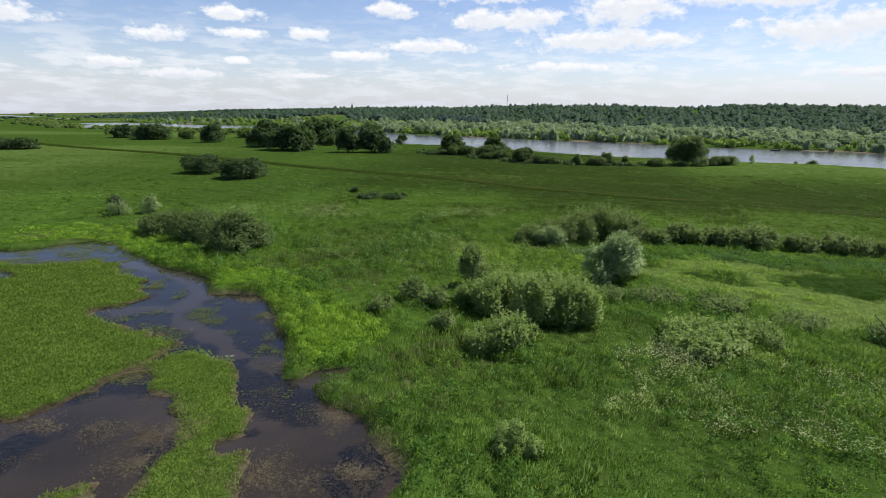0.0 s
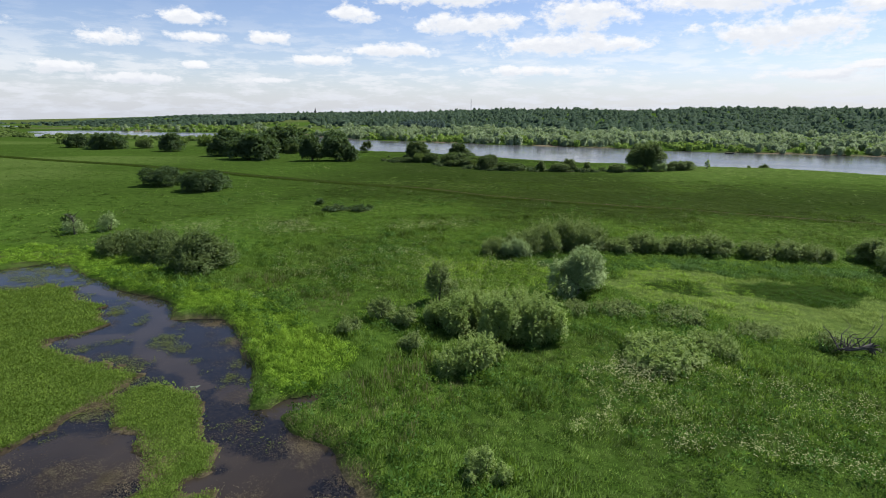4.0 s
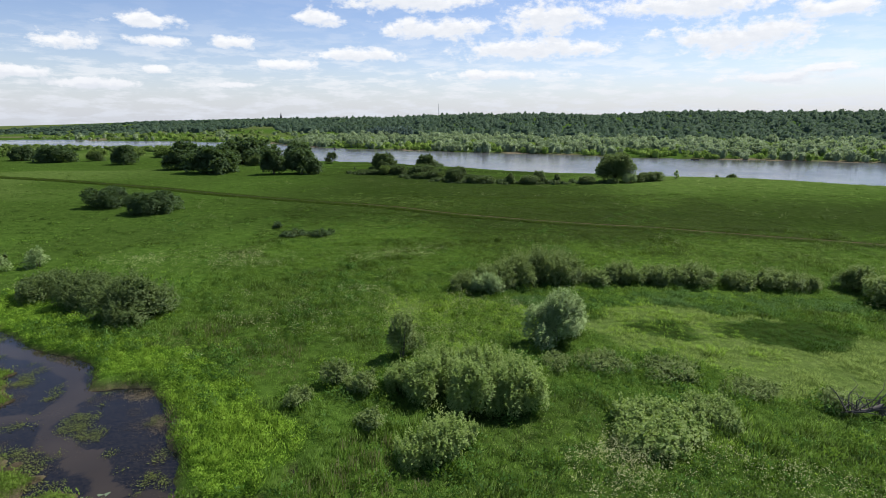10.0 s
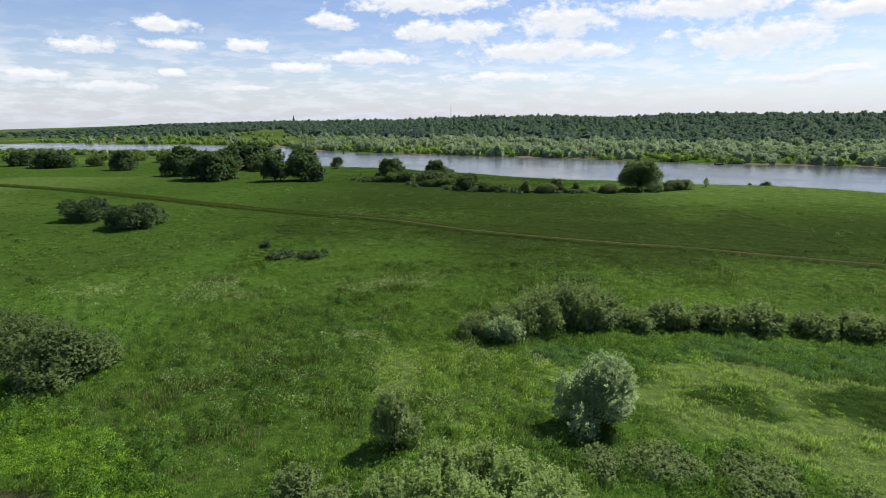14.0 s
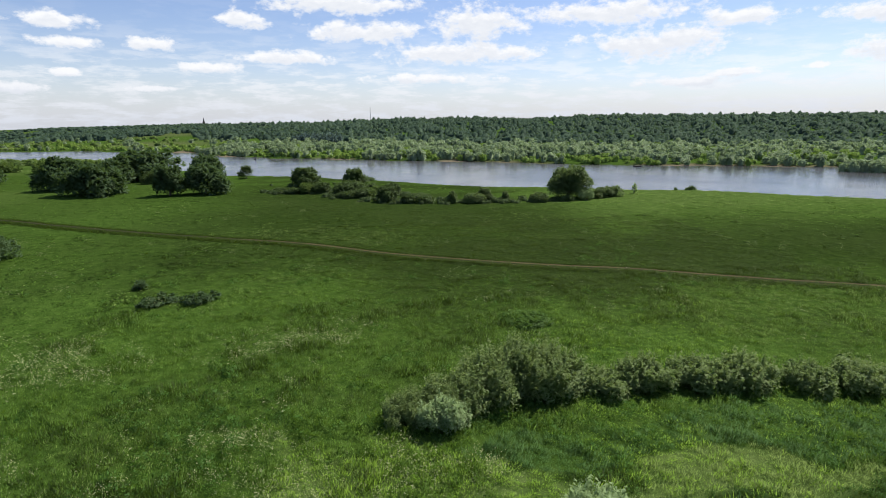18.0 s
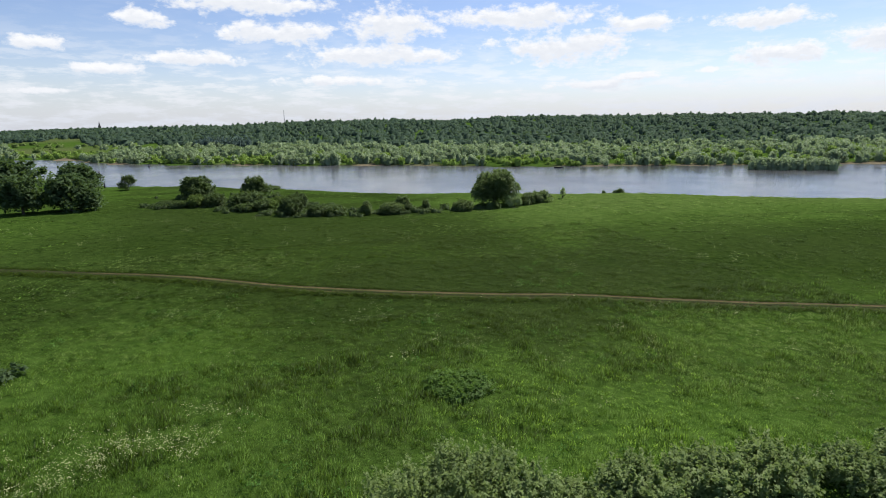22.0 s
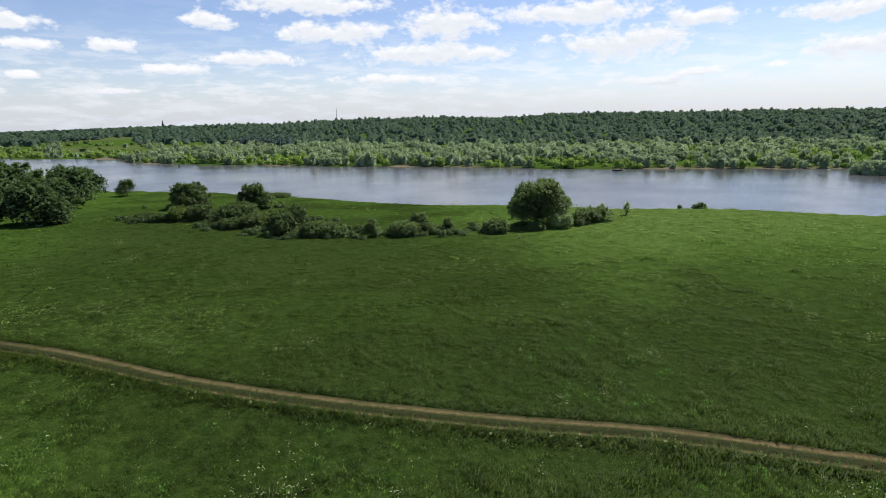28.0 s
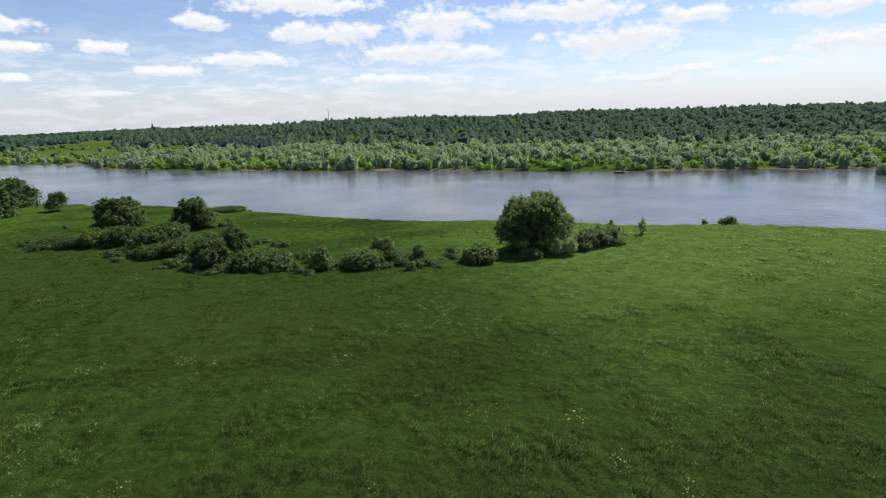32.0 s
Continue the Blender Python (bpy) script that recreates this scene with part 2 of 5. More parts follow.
def pond_material():
    """Turbid brown shallow water over dark beds of drowned weed."""
    m, n, l = material("pond_water")
    geo = n.new("ShaderNodeNewGeometry")
    pos = geo.outputs["Position"]
    p, out, b = n.new("ShaderNodeBsdfPrincipled"), n.new("ShaderNodeOutputMaterial"), n.new("ShaderNodeBump")
    p.inputs["IOR"].default_value = 1.33
    p.inputs["Roughness"].default_value = 0.03
    bed = n.new("ShaderNodeAttribute")
    bed.attribute_name = "bed"
    rag = n.new("ShaderNodeMath")
    rag.operation = "MULTIPLY_ADD"
    l.new(noise_node(n, l, pos, 1.1, 6.0, 0.68), rag.inputs[0])
    rag.inputs[1].default_value = 0.9
    l.new(bed.outputs["Fac"], rag.inputs[2])
    beds = ranged(n, l, rag.outputs[0], 0.70, 1.05)
    silt = blend(n, l, ranged(n, l, noise_node(n, l, pos, 0.09, 3.0), 0.35, 0.65), (0.026, 0.020, 0.014), (0.050, 0.039, 0.028))
    weed = blend(n, l, ranged(n, l, noise_node(n, l, pos, 5.0, 5.0, 0.7), 0.4, 0.65), (0.006, 0.006, 0.007), (0.026, 0.022, 0.018))
    l.new(blend(n, l, beds, silt, weed), p.inputs["Base Color"])
    b.inputs["Strength"].default_value, b.inputs["Distance"].default_value = 0.06, 0.22
    l.new(noise_node(n, l, pos, 0.8, 4.0, 0.55), b.inputs["Height"])
    l.new(b.outputs[0], p.inputs["Normal"])
    l.new(p.outputs[0], out.inputs["Surface"])
    return m


def ground_material():
    """Meadow soil under the sward; wet mud and dead reed matting round the pond; sand on the far shore, and tan field
    strips that also dull the far-left plain in place of haze.
    """
    m, n, l = material("meadow_ground")
    geo = n.new("ShaderNodeNewGeometry")
    pos = geo.outputs["Position"]
    big = ranged(n, l, noise_node(n, l, pos, 0.035, 5.0, 0.55), 0.35, 0.65)
    mid = ranged(n, l, noise_node(n, l, pos, 0.7, 6.0, 0.7), 0.36, 0.64)
    fine = ranged(n, l, noise_node(n, l, pos, 2.6, 5.0, 0.7), 0.36, 0.64)
    green = blend(n, l, mid, (0.014, 0.030, 0.005), (0.052, 0.084, 0.016))
    green = blend(n, l, ranged(n, l, big, 0.0, 1.0, 0.0, 0.6), green, (0.048, 0.072, 0.018))
    green = blend(n, l, ranged(n, l, fine, 0.0, 1.0, 0.0, 0.55), green, (0.024, 0.046, 0.009))
    mud = blend(n, l, fine, (0.032, 0.026, 0.017), (0.085, 0.068, 0.042))
    straw = blend(n, l, fine, (0.070, 0.056, 0.032), (0.175, 0.145, 0.085))
    sand = blend(n, l, mid, (0.15, 0.12, 0.075), (0.24, 0.20, 0.13))

    def mask(name):
        a = n.new("ShaderNodeAttribute")
        a.attribute_name = name
        return a.outputs["Fac"]

    # the fresh mask also carries cloud shade painted over the middle meadow
    green = blend(n, l, mask("fresh"), green, blend(n, l, mid, (0.046, 0.098, 0.013), (0.096, 0.170, 0.028)))
    green = blend(n, l, mask("lush"), green, blend(n, l, mid, (0.040, 0.090, 0.009), (0.075, 0.150, 0.016)))
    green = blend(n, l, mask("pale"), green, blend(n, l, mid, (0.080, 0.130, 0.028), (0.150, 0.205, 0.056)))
    colour = blend(n, l, mask("mud"), green, mud)
    colour = blend(n, l, mask("weed"), colour, blend(n, l, fine, (0.050, 0.088, 0.013), (0.095, 0.150, 0.026)))
    colour = blend(n, l, mask("straw"), colour, straw)
    colour = blend(n, l, mask("sand"), colour, sand)
    p, out, b = n.new("ShaderNodeBsdfPrincipled"), n.new("ShaderNodeOutputMaterial"), n.new("ShaderNodeBump")
    p.inputs["Roughness"].default_value = 1.0
    p.inputs["Specular IOR Level"].default_value = 0.0
    b.inputs["Strength"].default_value, b.inputs["Distance"].default_value = 0.9, 0.25
    l.new(noise_node(n, l, pos, 2.2, 6.0, 0.7), b.inputs["Height"])
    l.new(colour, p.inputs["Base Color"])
    l.new(b.outputs[0], p.inputs["Normal"])
    l.new(p.outputs[0], out.inputs["Surface"])
    return m


def track_material():
    m, n, l = material("track_earth")
    geo = n.new("ShaderNodeNewGeometry")
    pos = geo.outputs["Position"]
    a = n.new("ShaderNodeAttribute")
    a.attribute_name = "rut"
    f = ranged(n, l, noise_node(n, l, pos, 2.5, 6.0, 0.65), 0.3, 0.7)
    earth = blend(n, l, f, (0.108, 0.082, 0.036), (0.205, 0.155, 0.072))
    worn = ranged(n, l, noise_node(n, l, pos, 0.55, 5.0, 0.7), 0.36, 0.64)
    crown = blend(n, l, f, (0.022, 0.026, 0.009), (0.048, 0.047, 0.018))
    crown = blend(n, l, ranged(n, l, worn, 0.0, 1.0, 0.0, 0.6), crown, blend(n, l, f, (0.020, 0.032, 0.008), (0.042, 0.056, 0.017)))
    p, out, b = n.new("ShaderNodeBsdfPrincipled"), n.new("ShaderNodeOutputMaterial"), n.new("ShaderNodeBump")
    p.inputs["Roughness"].default_value = 1.0
    p.inputs["Specular IOR Level"].default_value = 0.05
    l.new(blend(n, l, a.outputs["Fac"], crown, earth), p.inputs["Base Color"])
    b.inputs["Strength"].default_value, b.inputs["Distance"].default_value = 0.7, 0.05
    l.new(noise_node(n, l, pos, 9.0, 5.0, 0.7), b.inputs["Height"])
    l.new(b.outputs[0], p.inputs["Normal"])
    l.new(p.outputs[0], out.inputs["Surface"])
    return m


M_GROUND, M_TRACK = ground_material(), track_material()
M_RIVER = water_material("river_water", (0.062, 0.062, 0.062), 0.11, 0.7, 0.36)
M_POND = pond_material()
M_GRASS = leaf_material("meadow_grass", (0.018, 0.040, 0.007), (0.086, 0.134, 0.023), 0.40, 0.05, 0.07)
M_FRESH = leaf_material("fresh_grass", (0.044, 0.110, 0.012), (0.200, 0.342, 0.050), 0.38, 0.05, 0.12)
M_LUSH = leaf_material("lush_grass", (0.170, 0.330, 0.028), (0.380, 0.600, 0.070), 0.40, 0.04, 0.25)
M_PALE = leaf_material("pale_grass", (0.140, 0.235, 0.046), (0.330, 0.440, 0.110), 0.35, 0.05, 0.2)
M_RUSH = leaf_material("rushes", (0.044, 0.112, 0.023), (0.109, 0.224, 0.055), 0.3, 0.07, 0.2)
M_REED = leaf_material("reed_stalks", (0.10, 0.115, 0.045), (0.22, 0.205, 0.10), 0.3, 0.05, 0.4)
M_MAT = leaf_material("water_plants", (0.080, 0.150, 0.020), (0.205, 0.310, 0.050), 0.3, 0.06, 0.3)
M_ALGAE = leaf_material("floating_algae", (0.095, 0.130, 0.022), (0.210, 0.240, 0.060), 0.25, 0.06, 0.6)
M_DEEP = leaf_material("deep_green_sedge", (0.020, 0.070, 0.006), (0.052, 0.132, 0.014), 0.35, 0.05, 0.2)
M_STRAW = leaf_material("dead_reed_matting", (0.090, 0.074, 0.040), (0.280, 0.225, 0.130), 0.1, 0.04, 0.5)
M_LITTER = leaf_material("dead_weed", (0.045, 0.036, 0.026), (0.160, 0.124, 0.078), 0.1, 0.05, 0.5)
M_HERB = leaf_material("broad_herbs", (0.051, 0.132, 0.020), (0.117, 0.245, 0.045), 0.3, 0.06, 0.3)
M_FLOWER = leaf_material("white_umbels", (0.34, 0.40, 0.15), (0.60, 0.62, 0.32), 0.25, 0.0, 0.3)
M_WILLOW = leaf_material("grey_willow_leaf", (0.140, 0.228, 0.050), (0.430, 0.560, 0.155), 0.40, 0.10, 0.5)
M_SILVER = leaf_material("silver_willow_leaf", (0.178, 0.262, 0.092), (0.390, 0.510, 0.205), 0.25, 0.12, 0.5)
M_BUSH = leaf_material("dark_shrub_leaf", (0.050, 0.082, 0.026), (0.108, 0.160, 0.050), 0.3, 0.09, 0.4)
M_SALLOW = leaf_material("sallow_leaf", (0.118, 0.178, 0.052), (0.310, 0.400, 0.122), 0.38, 0.09, 0.5)
M_NETTLE = leaf_material("nettle_leaf", (0.060, 0.130, 0.022), (0.160, 0.280, 0.050), 0.40, 0.06, 0.4)
M_OLIVE = leaf_material("olive_willow_leaf", (0.078, 0.120, 0.040), (0.196, 0.268, 0.088), 0.34, 0.08, 0.4)
M_OAK = leaf_material("dark_tree_leaf", (0.046, 0.080, 0.034), (0.092, 0.148, 0.056), 0.30, 0.07, 0.3)
M_YELLOW = leaf_material("light_shrub_leaf", (0.096, 0.160, 0.034), (0.220, 0.300, 0.080), 0.35, 0.06, 0.3)
M_FAR = leaf_material("far_willow_leaf", (0.140, 0.205, 0.088), (0.440, 0.540, 0.310), 0.36, 0.08, 0.035)
M_FARBUSH = leaf_material("far_shrub_leaf", (0.150, 0.250, 0.040), (0.330, 0.460, 0.100), 0.3, 0.05, 0.05)
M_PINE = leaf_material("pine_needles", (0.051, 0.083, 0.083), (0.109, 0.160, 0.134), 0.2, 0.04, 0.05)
# bluish tint in this leaf colour stands in for haze over distant trees
M_HAZY_FOREST = leaf_material("hazy_forest_leaf", (0.054, 0.096, 0.068), (0.122, 0.182, 0.112), 0.32, 0.04, 0.02)
M_BARK = rough_material("bark", (0.045, 0.038, 0.030), (0.12, 0.105, 0.085), 5.0)
M_DEAD = rough_material("bleached_wood", (0.050, 0.045, 0.038), (0.13, 0.118, 0.10), 4.0)
M_METAL = rough_material("mast_steel", (0.30, 0.31, 0.33), (0.42, 0.43, 0.45), 0.2, 0.5, 0.8, 0.05)
M_TAR = rough_material("tarred_wood", (0.022, 0.021, 0.020), (0.05, 0.048, 0.045), 3.0, 0.6)
M_LILY = leaf_material("lily_leaf", (0.15, 0.20, 0.11), (0.27, 0.33, 0.21), 0.15, 0.15, 0.8)
M_WALL = rough_material("tower_wall", (0.10, 0.09, 0.085), (0.17, 0.155, 0.145), 0.4)

# ---------------------------------------------------------------- land form
rng = np.random.default_rng(7)


def lattice(seed):
    return np.random.default_rng(seed).random((64, 64))


LATTICES = [lattice(100 + i) for i in range(6)]


def vnoise(x, y, size, which=0):
    """Smooth value noise between 0 and 1 with features of that size in metres."""
    g = LATTICES[which % 6]
    u, v = np.asarray(x, float) / size + 17.3 * which, np.asarray(y, float) / size - 9.1 * which
    i, j = np.floor(u).astype(int), np.floor(v).astype(int)
    a, b = u - i, v - j
    a, b = a * a * (3 - 2 * a), b * b * (3 - 2 * b)
    i0, i1, j0, j1 = i % 64, (i + 1) % 64, j % 64, (j + 1) % 64
    return (g[i0, j0] * (1 - a) + g[i1, j0] * a) * (1 - b) + (g[i0, j1] * (1 - a) + g[i1, j1] * a) * b


def fbm(x, y, size, which=0):
    return 0.55 * vnoise(x, y, size, which) + 0.28 * vnoise(x, y, size / 2.1, which + 1) + 0.17 * vnoise(x, y, size / 4.3, which + 2)


def smooth(a, b, v):
    t = np.clip((v - a) / (b - a), 0, 1)
    return t * t * (3 - 2 * t)


def inside(poly, x, y):
    x, y = np.asarray(x, float), np.asarray(y, float)
    hit = np.zeros(x.shape, bool)
    for (x0, y0), (x1, y1) in zip(poly, poly[1:] + poly[:1]):
        if y0 == y1:
            continue
        hit ^= ((y0 > y) != (y1 > y)) & (x < (x1 - x0) * (y - y0) / (y1 - y0) + x0)
    return hit


def line_distance(line, x, y):
    best = np.full(np.shape(x), 1e9)
    for (x0, y0), (x1, y1) in zip(line, line[1:]):
        dx, dy = x1 - x0, y1 - y0
        t = np.clip(((x - x0) * dx + (y - y0) * dy) / (dx * dx + dy * dy), 0, 1)
        best = np.minimum(best, np.hypot(x - x0 - t * dx, y - y0 - t * dy))
    return best


def depth_in(poly, x, y):
    """Signed distance to the edge of a polygon, positive inside."""
    d = line_distance(poly + poly[:1], x, y)
    return np.where(inside(poly, x, y), d, -d)


# The river runs along u; v points across it, away from the meadow.
def river_uv(x, y):
    return x * 0.853 - y * 0.522, x * 0.522 + y * 0.853


NEAR_BANK = [(-3000, 600), (-900, 420), (-800, 345), (-640, 245), (-484, 216), (-300, 268), (-187, 222.5), (-176, 227), (-120.5, 221), (-91, 216), (-70.5, 214.7), (-49, 216),
             (-32.4, 213.7), (-23, 212.5), (-7.4, 214.7), (6.7, 216.5), (22, 214), (75, 222), (300, 240), (3000, 250)]
FAR_BANK = [(-3000, 560), (-900, 380), (-776, 360), (-630, 382), (-471, 415), (-392, 411), (-339, 372), (-292, 368), (-228, 364), (-163, 363), (-105, 365),
            (-66, 359), (-26, 360), (-2, 365), (61, 371), (150, 390), (400, 420), (3000, 500)]
NEAR_U, NEAR_V = zip(*NEAR_BANK)
FAR_U, FAR_V = zip(*FAR_BANK)
WATER = -3.0

POND = [(-80, 66), (-54, 61), (-47, 66), (-37, 59), (-33, 56), (-26, 52.6), (-23.2, 47.6), (-19, 47.4), (-14.4, 40.2), (-12.6, 36.7),
        (-11.5, 31.5), (-10.3, 31.8), (-7.4, 34.2), (-6.0, 36.0), (-5.6, 35.4), (-7.0, 33.3), (-9.0, 30.4), (-6.8, 27.7), (-4.2, 25.0), (-2.2, 22.3),
        (-2.6, 20.3), (-1, 14), (-10, 4), (-50, -5), (-95, 15)]
MAT_A = [(-70, 62), (-56, 56.5), (-48, 54.5), (-40.4, 58.0), (-32.4, 51.0), (-28.9, 45.9), (-31.5, 42.2), (-30, 40.6), (-20.4, 36.4), (-21.5, 32.6), (-21.3, 28.8), (-24.6, 25.4), (-40, 16), (-75, 20)]
MAT_B = [(-20.6, 32.8), (-19.3, 35.0), (-16, 33.2), (-13.0, 30.0), (-11.7, 25.2), (-13.6, 24.1), (-15.1, 26.7), (-18.4, 28.3)]
MAT_C = [(-14.1, 23.0), (-10.4, 24.3), (-9.2, 20.5), (-9.5, 15), (-14, 15)]
MAT_D = [(-24, 18), (-16.4, 21.2), (-16.2, 16), (-24, 14)]
CHANNEL = [(-46, 51.5), (-55, 52.5)]
MATS = [MAT_A, MAT_B, MAT_C, MAT_D]
TRACK = [(-420, 352), (-220, 255), (-139, 212), (-88, 186), (-46, 159), (-16, 141.8), (-1, 132.9), (9.8, 125.3), (18.7, 119.5), (26.3, 115.3), (35.5, 110.7), (44.3, 106.8), (53.1, 101.4), (61.8, 96.0), (73, 91), (110, 72), (190, 30), (320, -40)]
RIDGE_AZ = [-180, -62, -45, -34, -24, -15, -8, -2, 4, 12, 20, 26, 36, 50, 75, 110, 180]
RIDGE_H = [-60, -64, -60, -30, 0, 11, 16, 17, 23, 25, 24, 28, 27, 24, 22, 10, 0]


def pond_depth(x, y):
    """How far inside the pond, with a lobed edge."""
    return depth_in(POND, x, y) + (fbm(x, y, 7.0, 1) - 0.5) * 2.6 + (fbm(x, y, 3.0, 5) - 0.5) * 1.4


def mat_depth(x, y):
    """How far inside a floating mat of plants, in metres, with ragged edges."""
    rag = (fbm(x, y, 4.0, 2) - 0.5) * 3.0 + (vnoise(x, y, 0.8, 4) - 0.5) * 0.7
    d = np.max([depth_in(m, x, y) for m in MATS], axis=0)
    d = np.minimum(d, line_distance(CHANNEL, x, y) - 1.3)
    return d + rag + 0.25


def land(x, y):
    """The height of the ground."""
    x, y = np.asarray(x, float), np.asarray(y, float)
    z = (fbm(x, y, 38.0, 0) - 0.5) * 0.7 + (fbm(x, y, 9.0, 3) - 0.5) * 0.16
    z += 1.1 * np.exp(-(((x - 100) / 38) ** 2 + ((y - 172) / 30) ** 2))
    z -= 0.5 * np.exp(-(((x - 30) / 30) ** 2 + ((y - 190) / 14) ** 2))
    u, v = river_uv(x, y)
    vn, vf = np.interp(u, NEAR_U, NEAR_V), np.interp(u, FAR_U, FAR_V)
    vn = vn + (vnoise(u, 0 * u, 14.0, 1) - 0.5) * 3.0
    vf = vf + (vnoise(u, 0 * u, 22.0, 2) - 0.5) * 7.0 + (vnoise(u, 0 * u, 6.0, 4) - 0.5) * 2.0
    bed = WATER - 1.2
    near = smooth(-0.5, 7.0, v - vn)
    z = z * (1 - near) + bed * near
    far = v - vf
    z = np.where(far > -6, bed + (WATER + 0.25 - bed) * smooth(-6, 1.5, far), z)
    z = np.where(far > 1.5, WATER + 0.25 + (2.4 + (fbm(x, y, 45.0, 2) - 0.5) * 1.4) * smooth(1.5, 55, far), z)
    dx, dy = x - 15, y - 60
    r, az = np.hypot(dx, dy), np.degrees(np.arctan2(dx, dy))
    ridge = np.interp(az, RIDGE_AZ, RIDGE_H) + (fbm(x, y, 260.0, 1) - 0.5) * 7.0
    z += np.where(far > 60, smooth(60, 200, far), 0) * ridge * smooth(520, 1250, r) + np.where(far <= 60, smooth(600, 3500, r) * np.minimum(ridge, 0), 0)
    # the pond and its shallows
    pond = (x > -100) & (x < 5) & (y > -10) & (y < 75)
    d = np.where(pond, pond_depth(np.where(pond, x, 500.0), y), -50.0)
    md = np.where(pond, mat_depth(x, y), -50.0)
    floor = -0.74 + (fbm(x, y, 6.0, 1) - 0.5) * 0.62 + (fbm(x, y, 1.6, 4) - 0.5) * 0.55
    floor += 0.13 * smooth(27, 21, y)
    floor += 0.10 * np.exp(-((d - 0.3) / 0.7) ** 2)
    floor = floor + (np.maximum(floor, -0.24) - floor) * smooth(-0.25, 0.15, md)
    z = np.where(d > -1.0, z * (1 - smooth(-1.0, 0.6, d)) + floor * smooth(-1.0, 0.6, d), z)
    return z


POND_LEVEL = -0.36
STREAM = [(-5.6, 35.4), (-8.5, 31.5), (-10.8, 32.5), (-13.6, 33.7), (-15.9, 35.2), (-17.4, 36.7), (-19.2, 38.3), (-21.7, 40.0), (-23.4, 41.9), (-24.0, 44.4), (-24.3, 47.3), (-26.5, 50.5), (-33.0, 54.9), (-36.6, 56.5)]
BRANCH = [(-23.4, 41.9), (-26.6, 43.4), (-28.9, 42.4), (-30.8, 42.2)]


def weed_bed(x, y):
    """Where drowned weed darkens the pond: everywhere but in the clear stream and the open lower pool."""
    clear = np.minimum(line_distance(STREAM, x, y), line_distance(BRANCH, x, y))
    bed = smooth(0.3, 1.3, clear + (fbm(x, y, 2.6, 2) - 0.5) * 2.6)
    pool = smooth(31, 27, y + (fbm(x, y, 6.0, 4) - 0.5) * 6)
    return bed * (1 - pool) + 0.8 * pool * smooth(0.44, 0.62, fbm(x, y, 4.5, 0))


def mesh_object(name, verts, faces, mat, parent=None, smooth_shade=False, normals=None):
    """One mesh object from arrays of points and of equal-sized faces."""
    me = bpy.data.meshes.new(name)
    verts, faces = np.ascontiguousarray(verts, np.float32), np.ascontiguousarray(faces, np.int32)
    k = faces.shape[1]
    me.vertices.add(len(verts))
    me.vertices.foreach_set("co", verts.ravel())
    me.loops.add(faces.size)
    me.loops.foreach_set("vertex_index", faces.ravel())
    me.polygons.add(len(faces))
    me.polygons.foreach_set("loop_start", np.arange(0, faces.size, k, dtype=np.int32))
    me.polygons.foreach_set("loop_total", np.full(len(faces), k, np.int32))
    if smooth_shade or normals is not None:
        me.polygons.foreach_set("use_smooth", np.ones(len(faces), bool))
    me.update(calc_edges=True)
    if normals is not None:
        me.normals_split_custom_set_from_vertices(normals)
    me.materials.append(mat)
    ob = new(name, me)
    if parent is not None:
        ob.parent = parent
    return ob


def attribute(ob, name, values):
    a = ob.data.attributes.new(name, "FLOAT", "POINT")
    a.data.foreach_set("value", np.ascontiguousarray(values, np.float32))


def steps(*spans):
    """Coordinates from (start, end, step) spans, and growing steps outside them."""
    core = np.concatenate([np.arange(a, b, s) for a, b, s in spans])
    grow = np.cumsum(1.8 * 1.145 ** np.arange(44))
    grow = grow[grow < 4600]
    return np.concatenate([core[0] - grow[::-1], core, core[-1] + grow])


LINE = [(0, 0), (3, 30), (12, 56), (32, 98), (40, 124)]          # the strip of meadow that is seen from close by
LUSH = [[(-26.8, 55.5), (-19.1, 53.5), (-12.0, 48.0), (-8.6, 42.5), (-5.4, 38.6), (-6.4, 36.2), (-7.6, 34.4), (-10.4, 32.2), (-13.6, 40.2), (-18.6, 47.6), (-23.5, 48.5)],
        [(-56, 76), (-42, 71), (-34.2, 64.1), (-21.7, 56.0), (-26.3, 53.0), (-35.4, 57.4), (-47, 66), (-56, 62), (-70, 68)]  ]
PALE = [[(16.5, 58.0), (25.4, 63.5), (39.7, 57.0), (46.0, 50.0), (40.0, 42.0), (30, 41.0), (24.1, 47.8)]]
GLADE = [(-3, 70), (9, 68), (17, 62), (14, 57), (9, 51), (1, 55)]
DARK = [[(22.6, 58.4), (28.4, 57.2), (27.6, 53.8), (25.0, 53.0), (23.0, 55.0)], [(31.6, 57.8), (36, 57.2), (41, 56.2), (44, 52), (38.5, 49.6), (34, 51.0), (31.0, 53.0)]]
RUSHES = [[(9, 64.6), (15, 67.6), (50, 64.5), (52, 58.5), (39, 59), (18, 62.5)]]
REEDS = [[(-6.5, 32.5), (-3.8, 36.5), (1.2, 37.5), (0.5, 30.0), (-2.2, 25.5), (-5.5, 27.8), (-7.5, 30.3)], [(-24, 56), (-14, 50), (-8, 47), (-9, 54), (-20, 60)]]


def in_any(polys, x, y, wobble=1.6):
    wx = x + (vnoise(x, y, 3.0, 1) - 0.5) * 2 * wobble
    wy = y + (vnoise(x, y, 3.0, 3) - 0.5) * 2 * wobble
    hit = np.zeros(x.shape, bool)
    for p in polys:
        hit |= inside(p, wx, wy)
    return hit


